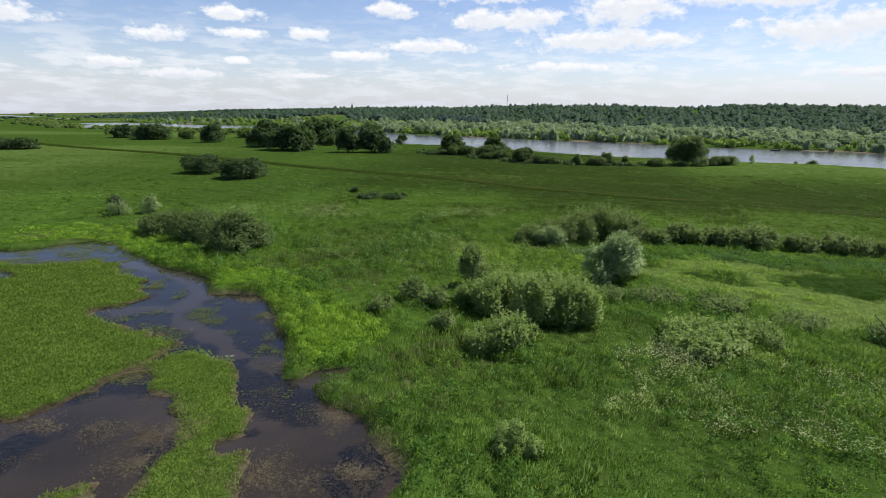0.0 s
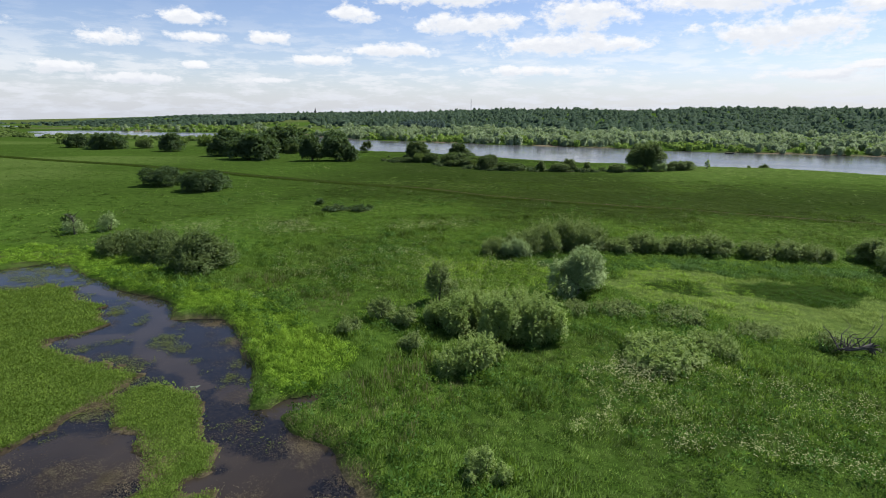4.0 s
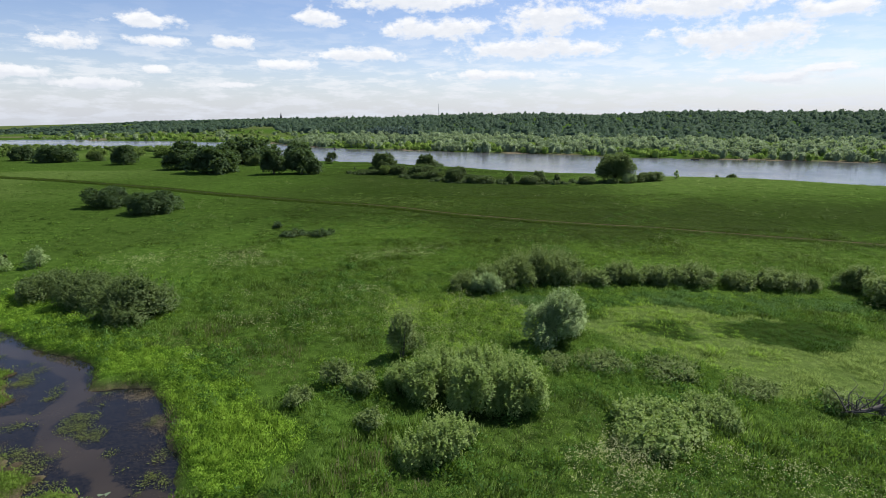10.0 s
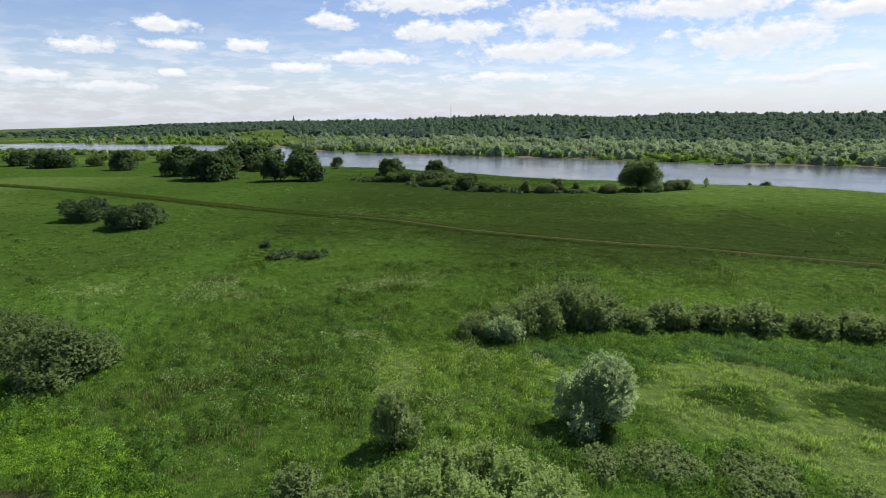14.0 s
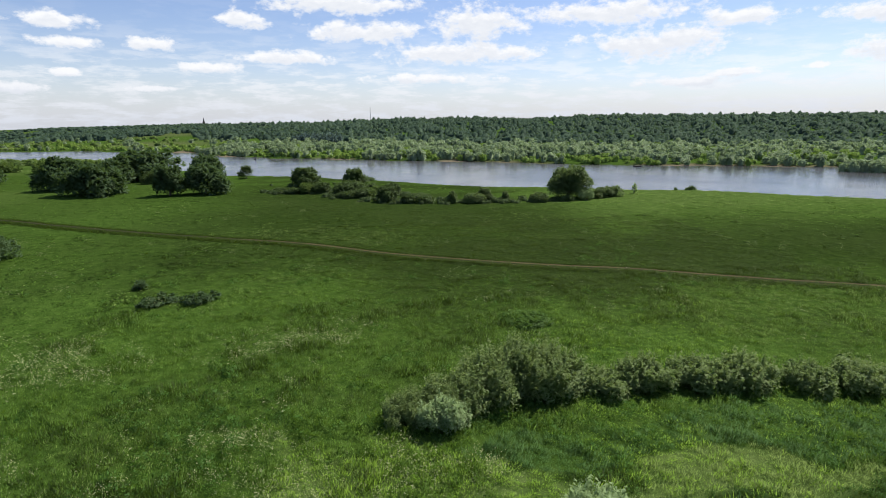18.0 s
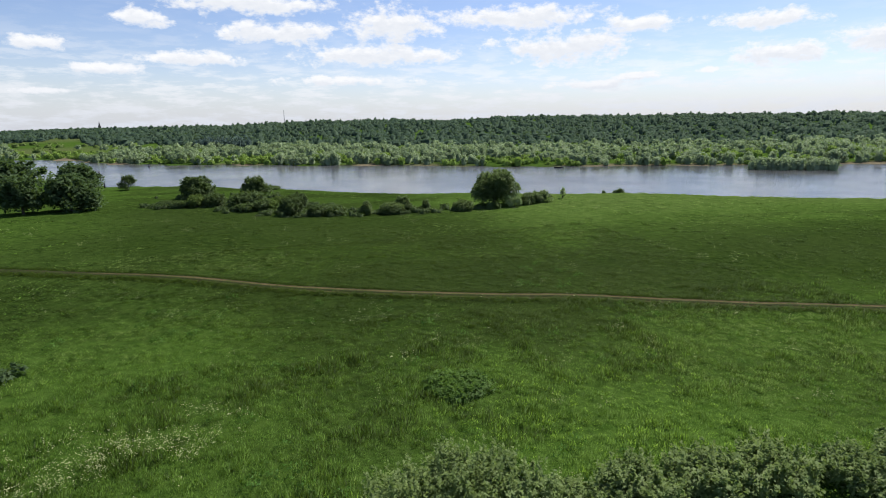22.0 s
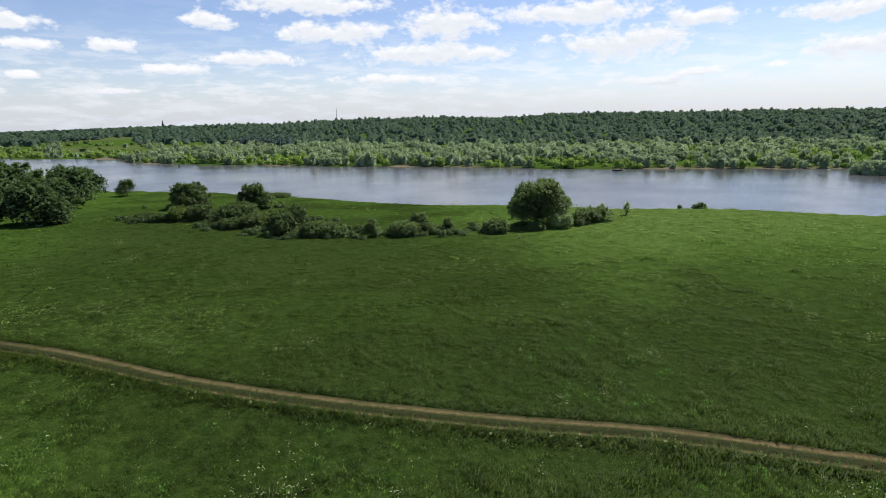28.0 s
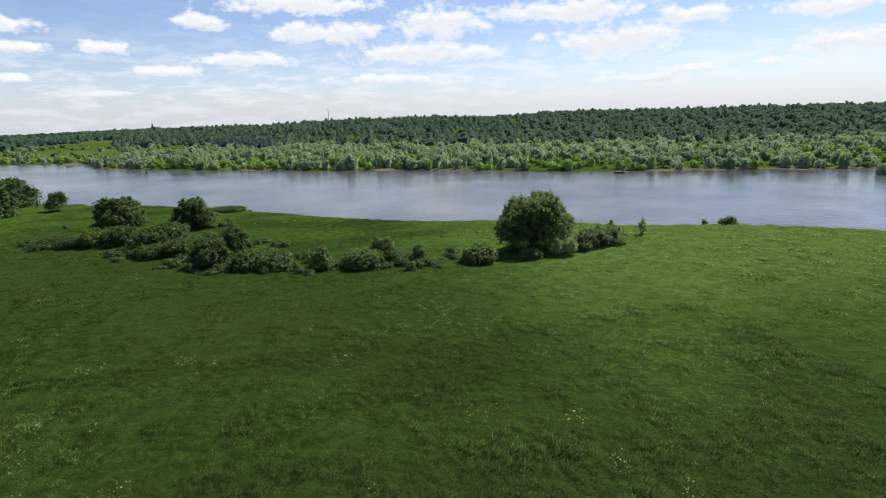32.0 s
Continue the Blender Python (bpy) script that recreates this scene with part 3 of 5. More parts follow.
def fresh_less_cloud_shade(x, y):
    """How fresh and light the sward is: most by the pond and on the bank's rim, least on the middle, coloured darker in
    place of cloud shade.
    """
    f = np.maximum(smooth(127, 94, y + 0.35 * np.maximum(x - 18, 0) + (fbm(x, y, 22.0, 4) - 0.5) * 45), 0.65 * smooth(-5, -55, x))
    rim = smooth(38, 80, x + (fbm(x, y, 25.0, 1) - 0.5) * 40) * smooth(118, 160, y + (fbm(x, y, 18.0, 2) - 0.5) * 20) * (y < 215)
    u, v = river_uv(x, y)
    over = smooth(4, 20, v - np.interp(u, FAR_U, FAR_V))
    f = f * (1 - 0.55 * smooth(52, 34, y) * smooth(-2, 6, x))
    # darker sward colour here stands in for a passing cloud's shadow
    f = f * (1 - 0.62 * smooth(2, 18, x + (fbm(x, y, 12.0, 2) - 0.5) * 16) * smooth(75, 86, y))
    slope = 0.55 * smooth(-46, -26, v - np.interp(u, NEAR_U, NEAR_V) + (fbm(x, y, 12.0, 5) - 0.5) * 22) * (x > -70) * (over == 0) * smooth(0.34, 0.56, fbm(x * 0.6, y * 1.4, 9.0, 2))
    return np.clip(f + rim + over + slope, 0, 1) * 0.85 + (0.15 + 0.25 * smooth(110, 90, y)) * smooth(0.55, 0.7, fbm(x, y, 26.0, 3))


def bank_rim(x, y):
    """The light, dry grass along the top of the river bank."""
    return smooth(40, 85, x + (fbm(x, y, 25.0, 1) - 0.5) * 40) * smooth(128, 166, y + (fbm(x, y, 18.0, 2) - 0.5) * 24) * (y < 215)


def build_ground():
    xs = steps((-75, -56, 0.8), (-56, 2, 0.36), (2, 125, 2.1))
    ys = steps((8, 68, 0.36), (68, 255, 2.1))
    gx, gy = np.meshgrid(xs, ys)
    x, y = gx.ravel(), gy.ravel()
    z = land(x, y)
    nx, ny = len(xs), len(ys)
    i = (np.arange(ny - 1)[:, None] * nx + np.arange(nx - 1)).ravel()
    ob = mesh_object("ground", np.stack([x, y, z], 1), np.stack([i, i + 1, i + nx + 1, i + nx], 1), M_GROUND, None, True)
    d = pond_depth(x, y)
    md = mat_depth(x, y)
    pond = smooth(-0.6, 0.4, d)
    mud = pond * (1 - 0.6 * smooth(0.3, 1.2, md))
    rim = pond * np.exp(-((md + 0.02) / 0.40) ** 2) * smooth(0.32, 0.55, fbm(x, y, 2.0, 0)) + 0.8 * np.exp(-((d + 0.1) / 0.6) ** 2) * smooth(0.52, 0.66, vnoise(x, y, 4.0, 1))
    straw = np.clip(rim + pond * smooth(0.60, 0.72, fbm(x, y, 3.0, 3)) * smooth(30, 24, y) * 0.8, 0, 1) * smooth(-1.5, -0.5, d)
    straw = np.maximum(straw, 0.9 * np.exp(-((x + 52) / 5.0) ** 2 - ((y - 68.5) / 3.2) ** 2) * smooth(0.3, 0.55, fbm(x, y, 2.5, 2)))
    u, v = river_uv(x, y)
    far = v - np.interp(u, FAR_U, FAR_V)
    sand = smooth(-8, -2, far) * smooth(14, 5, far) * smooth(0.35, 0.6, vnoise(u, v * 0, 45.0, 3))
    # tan field strips, whose colour also puts haze on the far-left plain
    for name, values in (("mud", mud), ("straw", straw), ("sand", np.maximum(sand, 0.3 * (far > 40) * smooth(0.5, 0.62, fbm(x * 0.5, y * 1.6, 150.0, 2)) * smooth(-60, -200, x))), ("fresh", 0.8 * fresh_less_cloud_shade(x, y) * (1 - in_any(DARK, x, y, 1.0))), ("lush", in_any(LUSH, x, y) * 0.9), ("pale", 0.55 * smooth(-70, -130, x) * smooth(0.46, 0.6, fbm(x * 0.45, y * 1.4, 42.0, 3)) * (y < 420) + np.maximum((in_any(PALE, x, y) & ~in_any(DARK, x, y, 1.0)) * 0.9, np.maximum(0.55 * bank_rim(x, y), 0.6 * in_any([GLADE], x, y, 4.0)))), ("weed", pond * smooth(0.2, 0.6, md))):
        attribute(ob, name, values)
    return tagged(ob, "green floodplain meadow with a muddy pond edge and river banks", "ground", kind="structure")


ground = build_ground()

us = np.concatenate([np.linspace(-3000, -800, 23), np.arange(-780, 420, 12.0), np.linspace(430, 3000, 26)])
vn, vf = np.interp(us, NEAR_U, NEAR_V), np.interp(us, FAR_U, FAR_V)
bank_a = np.stack([us, vn - 1.0], 1)
bank_b = np.stack([us, vf + 12.0], 1)
uv = np.concatenate([bank_a, bank_b])
river_xyz = np.stack([uv[:, 0] * 0.853 + uv[:, 1] * 0.522, -uv[:, 0] * 0.522 + uv[:, 1] * 0.853, np.full(len(uv), WATER)], 1)
k = np.arange(len(us) - 1)
river = mesh_object("river_water", river_xyz, np.stack([k, k + 1, k + 1 + len(us), k + len(us)], 1), M_RIVER)
tagged(river, "wide grey-blue river with small wind ripples", "river", kind="structure")
px, py = np.meshgrid(np.arange(-96, 1.0, 0.5), np.arange(-6, 69, 0.5))
pn = px.shape[1]
pi = (np.arange(px.shape[0] - 1)[:, None] * pn + np.arange(pn - 1)).ravel()
pi = pi[depth_in(POND, px.ravel()[pi], py.ravel()[pi]) > -2.5]
pf = np.stack([pi, pi + 1, pi + pn + 1, pi + pn], 1)
used, pf = np.unique(pf, return_inverse=True)
pond = mesh_object("pond_water", np.stack([px.ravel()[used], py.ravel()[used], np.full(len(used), POND_LEVEL)], 1), pf.reshape(-1, 4), M_POND)
attribute(pond, "bed", weed_bed(px.ravel()[used], py.ravel()[used]))
tagged(pond, "still dark brown pond water among floating plants", "pond", kind="structure")


def smooth_line(points, step):
    p = np.array(points, float)
    s = np.r_[0, np.cumsum(np.hypot(*np.diff(p, axis=0).T))]
    t = np.arange(0, s[-1], step)
    q = np.stack([np.interp(t, s, p[:, 0]), np.interp(t, s, p[:, 1])], 1)
    w = max(3, int(7 / step))
    kern = np.hanning(w + 2)[1:-1]
    kern /= kern.sum()
    pad = np.pad(q, ((w, w), (0, 0)), mode="reflect", reflect_type="odd")
    return np.stack([np.convolve(pad[:, c], kern, "same")[w:-w] for c in (0, 1)], 1)


def build_track():
    line = smooth_line(TRACK, 0.5)
    along = np.gradient(line, axis=0)
    along /= np.hypot(*along.T)[:, None]
    side = np.stack([-along[:, 1], along[:, 0]], 1)
    wob = (vnoise(np.arange(len(line)), np.zeros(len(line)), 22.0, 2) - 0.5) * 0.35
    offs = np.array([-1.45, -1.18, -1.02, -0.90, -0.72, -0.56, -0.42, -0.1, 0.22, 0.38, 0.55, 0.80, 1.05, 1.3, 1.65])
    drop = np.array([-0.22, 0.02, 0.04, -0.01, -0.02, 0.0, 0.06, 0.08, 0.06, 0.01, -0.02, -0.02, 0.02, 0.02, -0.22])
    rut = np.array([0.0, 0.0, 0.3, 1.0, 0.8, 0.25, 0.0, 0.0, 0.0, 0.1, 0.6, 1.0, 0.4, 0.0, 0.0])
    n, m = len(line), len(offs)
    o = offs[None] * 0.86 + wob[:, None]
    x, y = line[:, :1] + side[:, :1] * o, line[:, 1:] + side[:, 1:] * o
    z = land(x, y) + drop + 0.10 + (vnoise(x, y, 0.7, 3) - 0.5) * 0.04
    i = (np.arange(n - 1)[:, None] * m + np.arange(m - 1)).ravel()
    ob = mesh_object("dirt_track", np.stack([x, y, z], -1).reshape(-1, 3), np.stack([i, i + 1, i + m + 1, i + m], 1), M_TRACK, None, True)
    bare = 0.10 + 0.90 * smooth(-22, 16, x + (fbm(x, y, 9.0, 3) - 0.5) * 40)
    attribute(ob, "rut", (rut[None] * bare * (0.75 + 0.5 * vnoise(x, y, 3.0, 1))).ravel().clip(0, 1))
    return tagged(ob, "bare earth farm track with two wheel ruts across the meadow", "dirt track", kind="structure")


dirt_track = build_track()

# ---------------------------------------------------------------- scattered plants


def scatter(name, templates, x, y, z, size, mat, label, category, tall=None, turn=None, seed=1, rise=None):
    """Many small plants as one object: a template mesh (verts, faces) at every place."""
    r = np.random.default_rng(seed)
    which = r.integers(0, len(templates), len(x))
    turn = r.random(len(x)) * 2 * np.pi if turn is None else turn
    tall = size if tall is None else tall
    vs, fs, ns, base = [], [], [], 0
    for i, (tv, tf, *tn) in enumerate(templates):
        s = which == i
        if not s.any():
            continue
        c, sn = np.cos(turn[s])[:, None], np.sin(turn[s])[:, None]
        px = (tv[None, :, 0] * c - tv[None, :, 1] * sn) * size[s][:, None] + x[s][:, None]
        py = (tv[None, :, 0] * sn + tv[None, :, 1] * c) * size[s][:, None] + y[s][:, None]
        pz = tv[None, :, 2] * tall[s][:, None] + z[s][:, None]
        n = int(s.sum())
        vs.append(np.stack([px, py, pz], -1).reshape(-1, 3))
        if tn:
            t = tn[0]
            out = np.stack([t[None, :, 0] * c - t[None, :, 1] * sn, t[None, :, 0] * sn + t[None, :, 1] * c, np.repeat(t[None, :, 2], n, 0)], -1)
            ns.append(out.reshape(-1, 3))
        elif rise is not None:
            out = np.stack([px - x[s][:, None], py - y[s][:, None], np.full(px.shape, 1.0)], -1).reshape(-1, 3)
            out[:, :2] *= (1 - rise) / max(float(size.mean()) * 0.5, 0.05)
            ns.append(out / np.linalg.norm(out, axis=1)[:, None])
        fs.append((tf[None] + (np.arange(n) * len(tv))[:, None, None] + base).reshape(-1, tf.shape[1]))
        base += n * len(tv)
    ob = mesh_object(name, np.concatenate(vs), np.concatenate(fs), mat, None, False, np.concatenate(ns) if ns else None)
    return tagged(ob, label, category, kind="stuff")


def tuft(seed, blades, width, spread, droop, low=0.55, length=0.55):
    """A tuft of short leaves, one triangle each, set at several heights and reaching up and out."""
    r = np.random.default_rng(seed)
    v = []
    for i in range(blades):
        a, rad = (i + r.random()) * 6.283 / blades, spread * math.sqrt(r.random())
        bx, by, z0 = rad * math.cos(a), rad * math.sin(a), low * r.random() ** 1.3 - 0.05
        h = length * (0.6 + 0.7 * r.random())
        la = a + r.normal() * 0.9
        lean = droop * (0.4 + r.random())
        t = la + 1.57 + r.normal() * 0.4
        wide = width * (0.7 + 0.7 * r.random())
        wx, wy = wide * math.cos(t), wide * math.sin(t)
        v += [(bx - wx, by - wy, z0), (bx + wx, by + wy, z0), (bx + lean * math.cos(la), by + lean * math.sin(la), z0 + h)]
    v, f = np.array(v), np.arange(len(v)).reshape(-1, 3)
    up = np.cross(v[f[:, 1]] - v[f[:, 0]], v[f[:, 2]] - v[f[:, 0]])[:, 2]
    return v, np.where((up < 0)[:, None], f[:, ::-1], f)


def leafy(seed, leaves, size, height):
    """A low herb: leaves as tilted diamonds."""
    r = np.random.default_rng(seed)
    v, f = [], []
    for _ in range(leaves):
        a, rad, z = r.random() * 6.283, 0.5 * math.sqrt(r.random()), height * (0.25 + 0.75 * r.random())
        c = np.array((rad * math.cos(a), rad * math.sin(a), z * (1 - 0.5 * rad)))
        d = np.array((math.cos(a + r.normal() * 0.6), math.sin(a + r.normal() * 0.6), r.normal() * 0.35))
        w = np.cross(d, (0, 0, 1)) + r.normal(size=3) * 0.25
        s = size * (0.6 + 0.8 * r.random())
        b = len(v)
        v += [c - d * s, c - w * s * 0.45, c + d * s, c + w * s * 0.45]
        f.append((b, b + 1, b + 2, b + 3))
    return np.array(v), np.array(f)


def heads(seed, n, size):
    """Flower heads: small tilted plates round a stem top."""
    r = np.random.default_rng(seed)
    v, f = [], []
    for _ in range(n):
        c = np.array((r.normal() * 0.13, r.normal() * 0.13, 0.55 + 0.5 * r.random()))
        a = r.random() * 6.283
        tx = np.array((math.cos(a), math.sin(a), r.normal() * 0.3))
        ty = np.array((-math.sin(a), math.cos(a), r.normal() * 0.3))
        s = size * (0.6 + 0.8 * r.random())
        b = len(v)
        v += [c - tx * s, c - ty * s, c + tx * s, c + ty * s]
        f.append((b, b + 1, b + 2, b + 3))
    return np.array(v), np.array(f)


def grow_sward():
    """The sward: tufts over the whole near meadow, thinner and larger farther off."""
    n = 490000
    x, y = rng.uniform(-260, 170, n), rng.uniform(14, 330, n)
    close = rng.random(n) < 0.20
    x, y = np.where(close, rng.uniform(-25, 75, n), x), np.where(close, rng.uniform(16, 150, n), y)
    d = np.maximum(line_distance(LINE, x, y), 24.0)
    keep = rng.random(n) < np.clip((25.0 / d) ** 1.5, 0.02, 1)
    keep &= (y > 14 + 0.25 * np.abs(x))
    x, y, d = x[keep], y[keep], d[keep]
    u, v = river_uv(x, y)
    keep = (line_distance(TRACK, x, y) > 1.15) & (v < np.interp(u, NEAR_U, NEAR_V) + 1.0) & (pond_depth(x, y) < -0.2)
    x, y, d = x[keep], y[keep], d[keep]
    z = land(x, y)
    clump = np.clip(0.65 * fbm(x, y, 2.6, 2) + 0.35 * vnoise(x, y, 0.9, 5) + 0.8 * (fbm(x, y, 2.6, 2) - 0.5), 0, 1.2)
    size = (0.26 + 0.36 * clump + 0.12 * rng.random(len(x))) * np.clip((d / 26.0) ** 0.55, 1, 2.2)
    tall = (0.10 + 0.66 * clump ** 1.7 + 0.1 * rng.random(len(x))) * (0.50 + 0.50 * smooth(112, 96, y)) * np.clip((d / 30.0) ** 0.2, 1, 1.3)
    lush, pale = in_any(LUSH, x, y), in_any(PALE, x, y) & ~in_any(DARK, x, y, 1.0)
    rush, reed = in_any(RUSHES, x, y), in_any(REEDS, x, y) & (rng.random(len(x)) < 0.3)
    lush |= rng.random(len(x)) < 0.28 * smooth(0.56, 0.72, fbm(x, y, 14.0, 4)) * smooth(96, 70, y)
    pale |= rng.random(len(x)) < 0.45 * bank_rim(x, y)
    pale |= rng.random(len(x)) < 0.30 * smooth(0.55, 0.72, fbm(x, y, 17.0, 1))
    pale |= rng.random(len(x)) < 0.55 * np.exp(-((x + 8) / 13.0) ** 2 - ((y - 146) / 8.0) ** 2)
    lush |= in_any([GLADE], x, y, 4.0) & (rng.random(len(x)) < 0.5)
    pale |= in_any([GLADE], x, y, 4.0) & (rng.random(len(x)) < 0.6)
    deep = in_any(DARK, x, y, 1.0) & ~lush
    pale &= ~deep
    sets = {"deep": deep}
    sets["lush"] = lush
    sets["pale"] = pale & ~lush
    sets["rush"] = rush & ~lush & ~pale & ~deep
    sets["reed"] = reed & ~lush & ~pale & ~rush & ~deep
    rest = ~(lush | pale | rush | reed | deep)
    # tufts turn darker where cloud shade is painted into the sward tone
    fresh = (rng.random(len(x)) < fresh_less_cloud_shade(x, y) * (0.58 + 0.55 * smooth(0.36, 0.58, fbm(x, y, 9.0, 5))))
    sets["fresh"] = rest & fresh
    sets["rest"] = rest & ~fresh
    broad = [tuft(180 + i, 5, 0.11, 0.66, 0.4) for i in range(8)]
    looks = {"deep": ("sedge", M_DEEP, "deep green sedge in a damp hollow", [tuft(160 + i, 11, 0.05, 0.62, 0.3) for i in range(8)], broad, 0.7),
             "lush": ("lush_grass", M_LUSH, "bright fresh green waterside grass", [tuft(i, 12, 0.055, 0.6, 0.3) for i in range(8)], broad, 0.8),
             "pale": ("pale_grass", M_PALE, "pale yellow-green flattened meadow grass", [tuft(20 + i, 11, 0.042, 0.6, 0.34, 0.4, 0.5) for i in range(8)], broad, 0.75),
             "rush": ("rushes", M_RUSH, "grey-green rushes bent by the wind", [tuft(40 + i, 11, 0.042, 0.6, 0.5, 0.35, 0.6) for i in range(8)], broad, 0.95),
             "reed": ("reed_stalks", M_REED, "dry straw-tipped reeds by the inlet", [tuft(60 + i, 8, 0.032, 0.45, 0.2, 0.2, 0.9) for i in range(6)], broad, 1.25),
             "fresh": ("fresh_grass", M_FRESH, "fresh green meadow grass in soft tufts", [tuft(70 + i, 11, 0.050, 0.62, 0.28, 0.5, 0.62) for i in range(10)], broad, 0.85),
             "rest": ("meadow_grass", M_GRASS, "uneven dark green meadow grass in tufts", [tuft(80 + i, 11, 0.056, 0.66, 0.30, 0.5, 0.62) for i in range(10)], broad, 0.85)}
    near = d < 52
    for i, (key, s) in enumerate(sets.items()):
        name, mat, label, templates, coarse, up = looks[key]
        scatter(name, templates, x[s & near], y[s & near], z[s & near], size[s & near], mat, label, "grass", tall[s & near] * up, None, 11 + i, 0.28)
        if (s & ~near).any():
            scatter("distant_" + name, coarse, x[s & ~near], y[s & ~near], z[s & ~near], size[s & ~near], mat, label + " far off", "grass", tall[s & ~near] * up * 0.8, None, 21 + i, 0.3)


def grow_verges():
    """Taller grass along both edges of the track."""
    line = smooth_line(TRACK, 0.5)
    line = line[(line[:, 0] > -300) & (line[:, 0] < 110)]
    k = rng.integers(0, len(line) - 1, 34000)
    along = line[k + 1] - line[k]
    along /= np.hypot(*along.T)[:, None]
    side = np.stack([-along[:, 1], along[:, 0]], 1)
    far_side = rng.random(len(k)) < 0.4
    off = (0.98 + 0.22 * far_side + np.abs(rng.normal(size=len(k))) * 0.7) * np.where(far_side, 1, -1)
    mid = rng.random(len(k)) < 0.36
    off = np.where(mid, -0.1 + rng.normal(size=len(k)) * 0.17, off)
    p = line[k] + side * off[:, None] + along * rng.uniform(0, 0.5, (len(k), 1))
    x, y = p.T
    scatter("track_verge_grass", [tuft(140 + i, 6, 0.09, 0.5, 0.5) for i in range(8)], x, y, land(x, y), rng.uniform(0.35, 0.75, len(x)), M_GRASS, "taller green grass along the edges of the track", "grass", rng.uniform(0.18, 0.5, len(x)) * np.where(mid, 0.55, np.where(far_side, 0.8, 1.25)), None, 35, 0.45)


def clump(seed, leaves, size):
    """A domed clump of leafy herbs about a metre across: upright shoots with pointed leaves."""
    r = np.random.default_rng(seed)
    v, nm = [], []
    for i in range(leaves):
        a, q = r.random() * 6.283, math.sqrt(r.random())
        top = 0.55 * (1 - 0.6 * q * q) + 0.1 * r.normal()
        c = np.array((0.5 * q * math.cos(a), 0.5 * q * math.sin(a), max(0.04, top * (1 - 0.5 * r.random() ** 2))))
        out = np.array((math.cos(a) * q, math.sin(a) * q, 0.7))
        d = out * (0.6, 0.6, 1.0) + r.normal(size=3) * 0.4
        d /= np.linalg.norm(d)
        w = np.cross(d, r.normal(size=3))
        w /= np.linalg.norm(w)
        s = size * (0.7 + 0.7 * r.random())
        tri = np.array([c - w * s * 0.45, c + w * s * 0.45, c + d * s * 1.6])
        n = out + r.normal(size=3) * 0.2
        n /= np.linalg.norm(n)
        if np.dot(np.cross(tri[1] - tri[0], tri[2] - tri[0]), n) < 0:
            tri = tri[::-1]
        v.append(tri)
        nm += [n] * 3
    return np.concatenate(v), np.arange(leaves * 3).reshape(-1, 3), np.array(nm)


def grow_herbs():
    """Broad-leaved herbs in clumps, in drifts between the shrubs and over the rough meadow."""
    n = 26000
    x, y = rng.uniform(-48, 58, n), rng.uniform(20, 122, n)
    rough = smooth(0.40, 0.58, fbm(x, y, 6.0, 5)) * (0.04 + 0.96 * smooth(92, 66, y + 0.3 * np.abs(x)))
    keep = (rng.random(n) < 0.75 * rough) & (pond_depth(x, y) < -0.5) & (line_distance(TRACK, x, y) > 2.0) & ~in_any(PALE, x, y)
    x, y = x[keep], y[keep]
    for bx, by, w, h in THICKET + SMALL + HEDGE + LOW + BRAMBLE + LEFT:
        k = int(5 + 3 * w)
        a, q = rng.uniform(0, 6.283, k), w * rng.uniform(0.36, 0.62, k)
        x, y = np.r_[x, bx + q * np.cos(a)], np.r_[y, by + q * np.sin(a)]
    size = rng.uniform(0.55, 1.5, len(x))
    light = in_any([GLADE], x, y, 2.0) | (rng.random(len(x)) < smooth(96, 84, y)) & (rng.random(len(x)) < 0.30 + 0.5 * smooth(0.5, 0.62, fbm(x, y, 9.0, 1)))
    shapes = [clump(i, 44, 0.085) for i in range(8)]
    z = land(x, y)
    n = 5200
    lx, ly = rng.uniform(-56, -5, n), rng.uniform(32, 76, n)
    s = in_any(LUSH, lx, ly, 0.8) & (pond_depth(lx, ly) < -0.2)
    lx, ly = lx[s], ly[s]
    lz = rng.uniform(0.5, 1.2, len(lx))
    scatter("lush_herbs", shapes, lx, ly, land(lx, ly), lz, M_LUSH, "bright green leafy herbs in mounds on the pond bank", "herbs", lz * rng.uniform(0.5, 0.9, len(lx)), None, 33)
    for name, mat, label, s in (("meadow_herbs", M_HERB, "dark leafy meadow herbs and nettles in drifts", ~light), ("light_herbs", M_FRESH, "light green leafy herbs in clumps", light)):
        scatter(name, shapes, x[s], y[s], z[s], size[s], mat, label, "herbs", size[s] * rng.uniform(0.6, 1.1, s.sum()), None, 31)


FLOWER_BEDS = [([(9.5, 35.5), (13.0, 37.6), (24.0, 35.5), (27, 31.0), (22, 24), (9.5, 26.0)], 2200), ([(-42, 88), (-18.4, 90.5), (-14, 80.0), (-35.0, 76)], 1100),
               ([(-23.4, 67.3), (-7.6, 70.7), (6, 59), (-5.6, 52.5), (-19.0, 59.4)], 1300), ([(-14, 90.5), (9, 89.0), (8.5, 83.6), (-12.3, 83.5)], 700),
               ([(-6, 69), (13, 66), (12, 54), (2, 52)], 900), ([(-30, 125), (60, 70), (75, 90), (20, 140)], 300), ([(-60, 110), (0, 80), (30, 110), (-40, 170)], 220)]


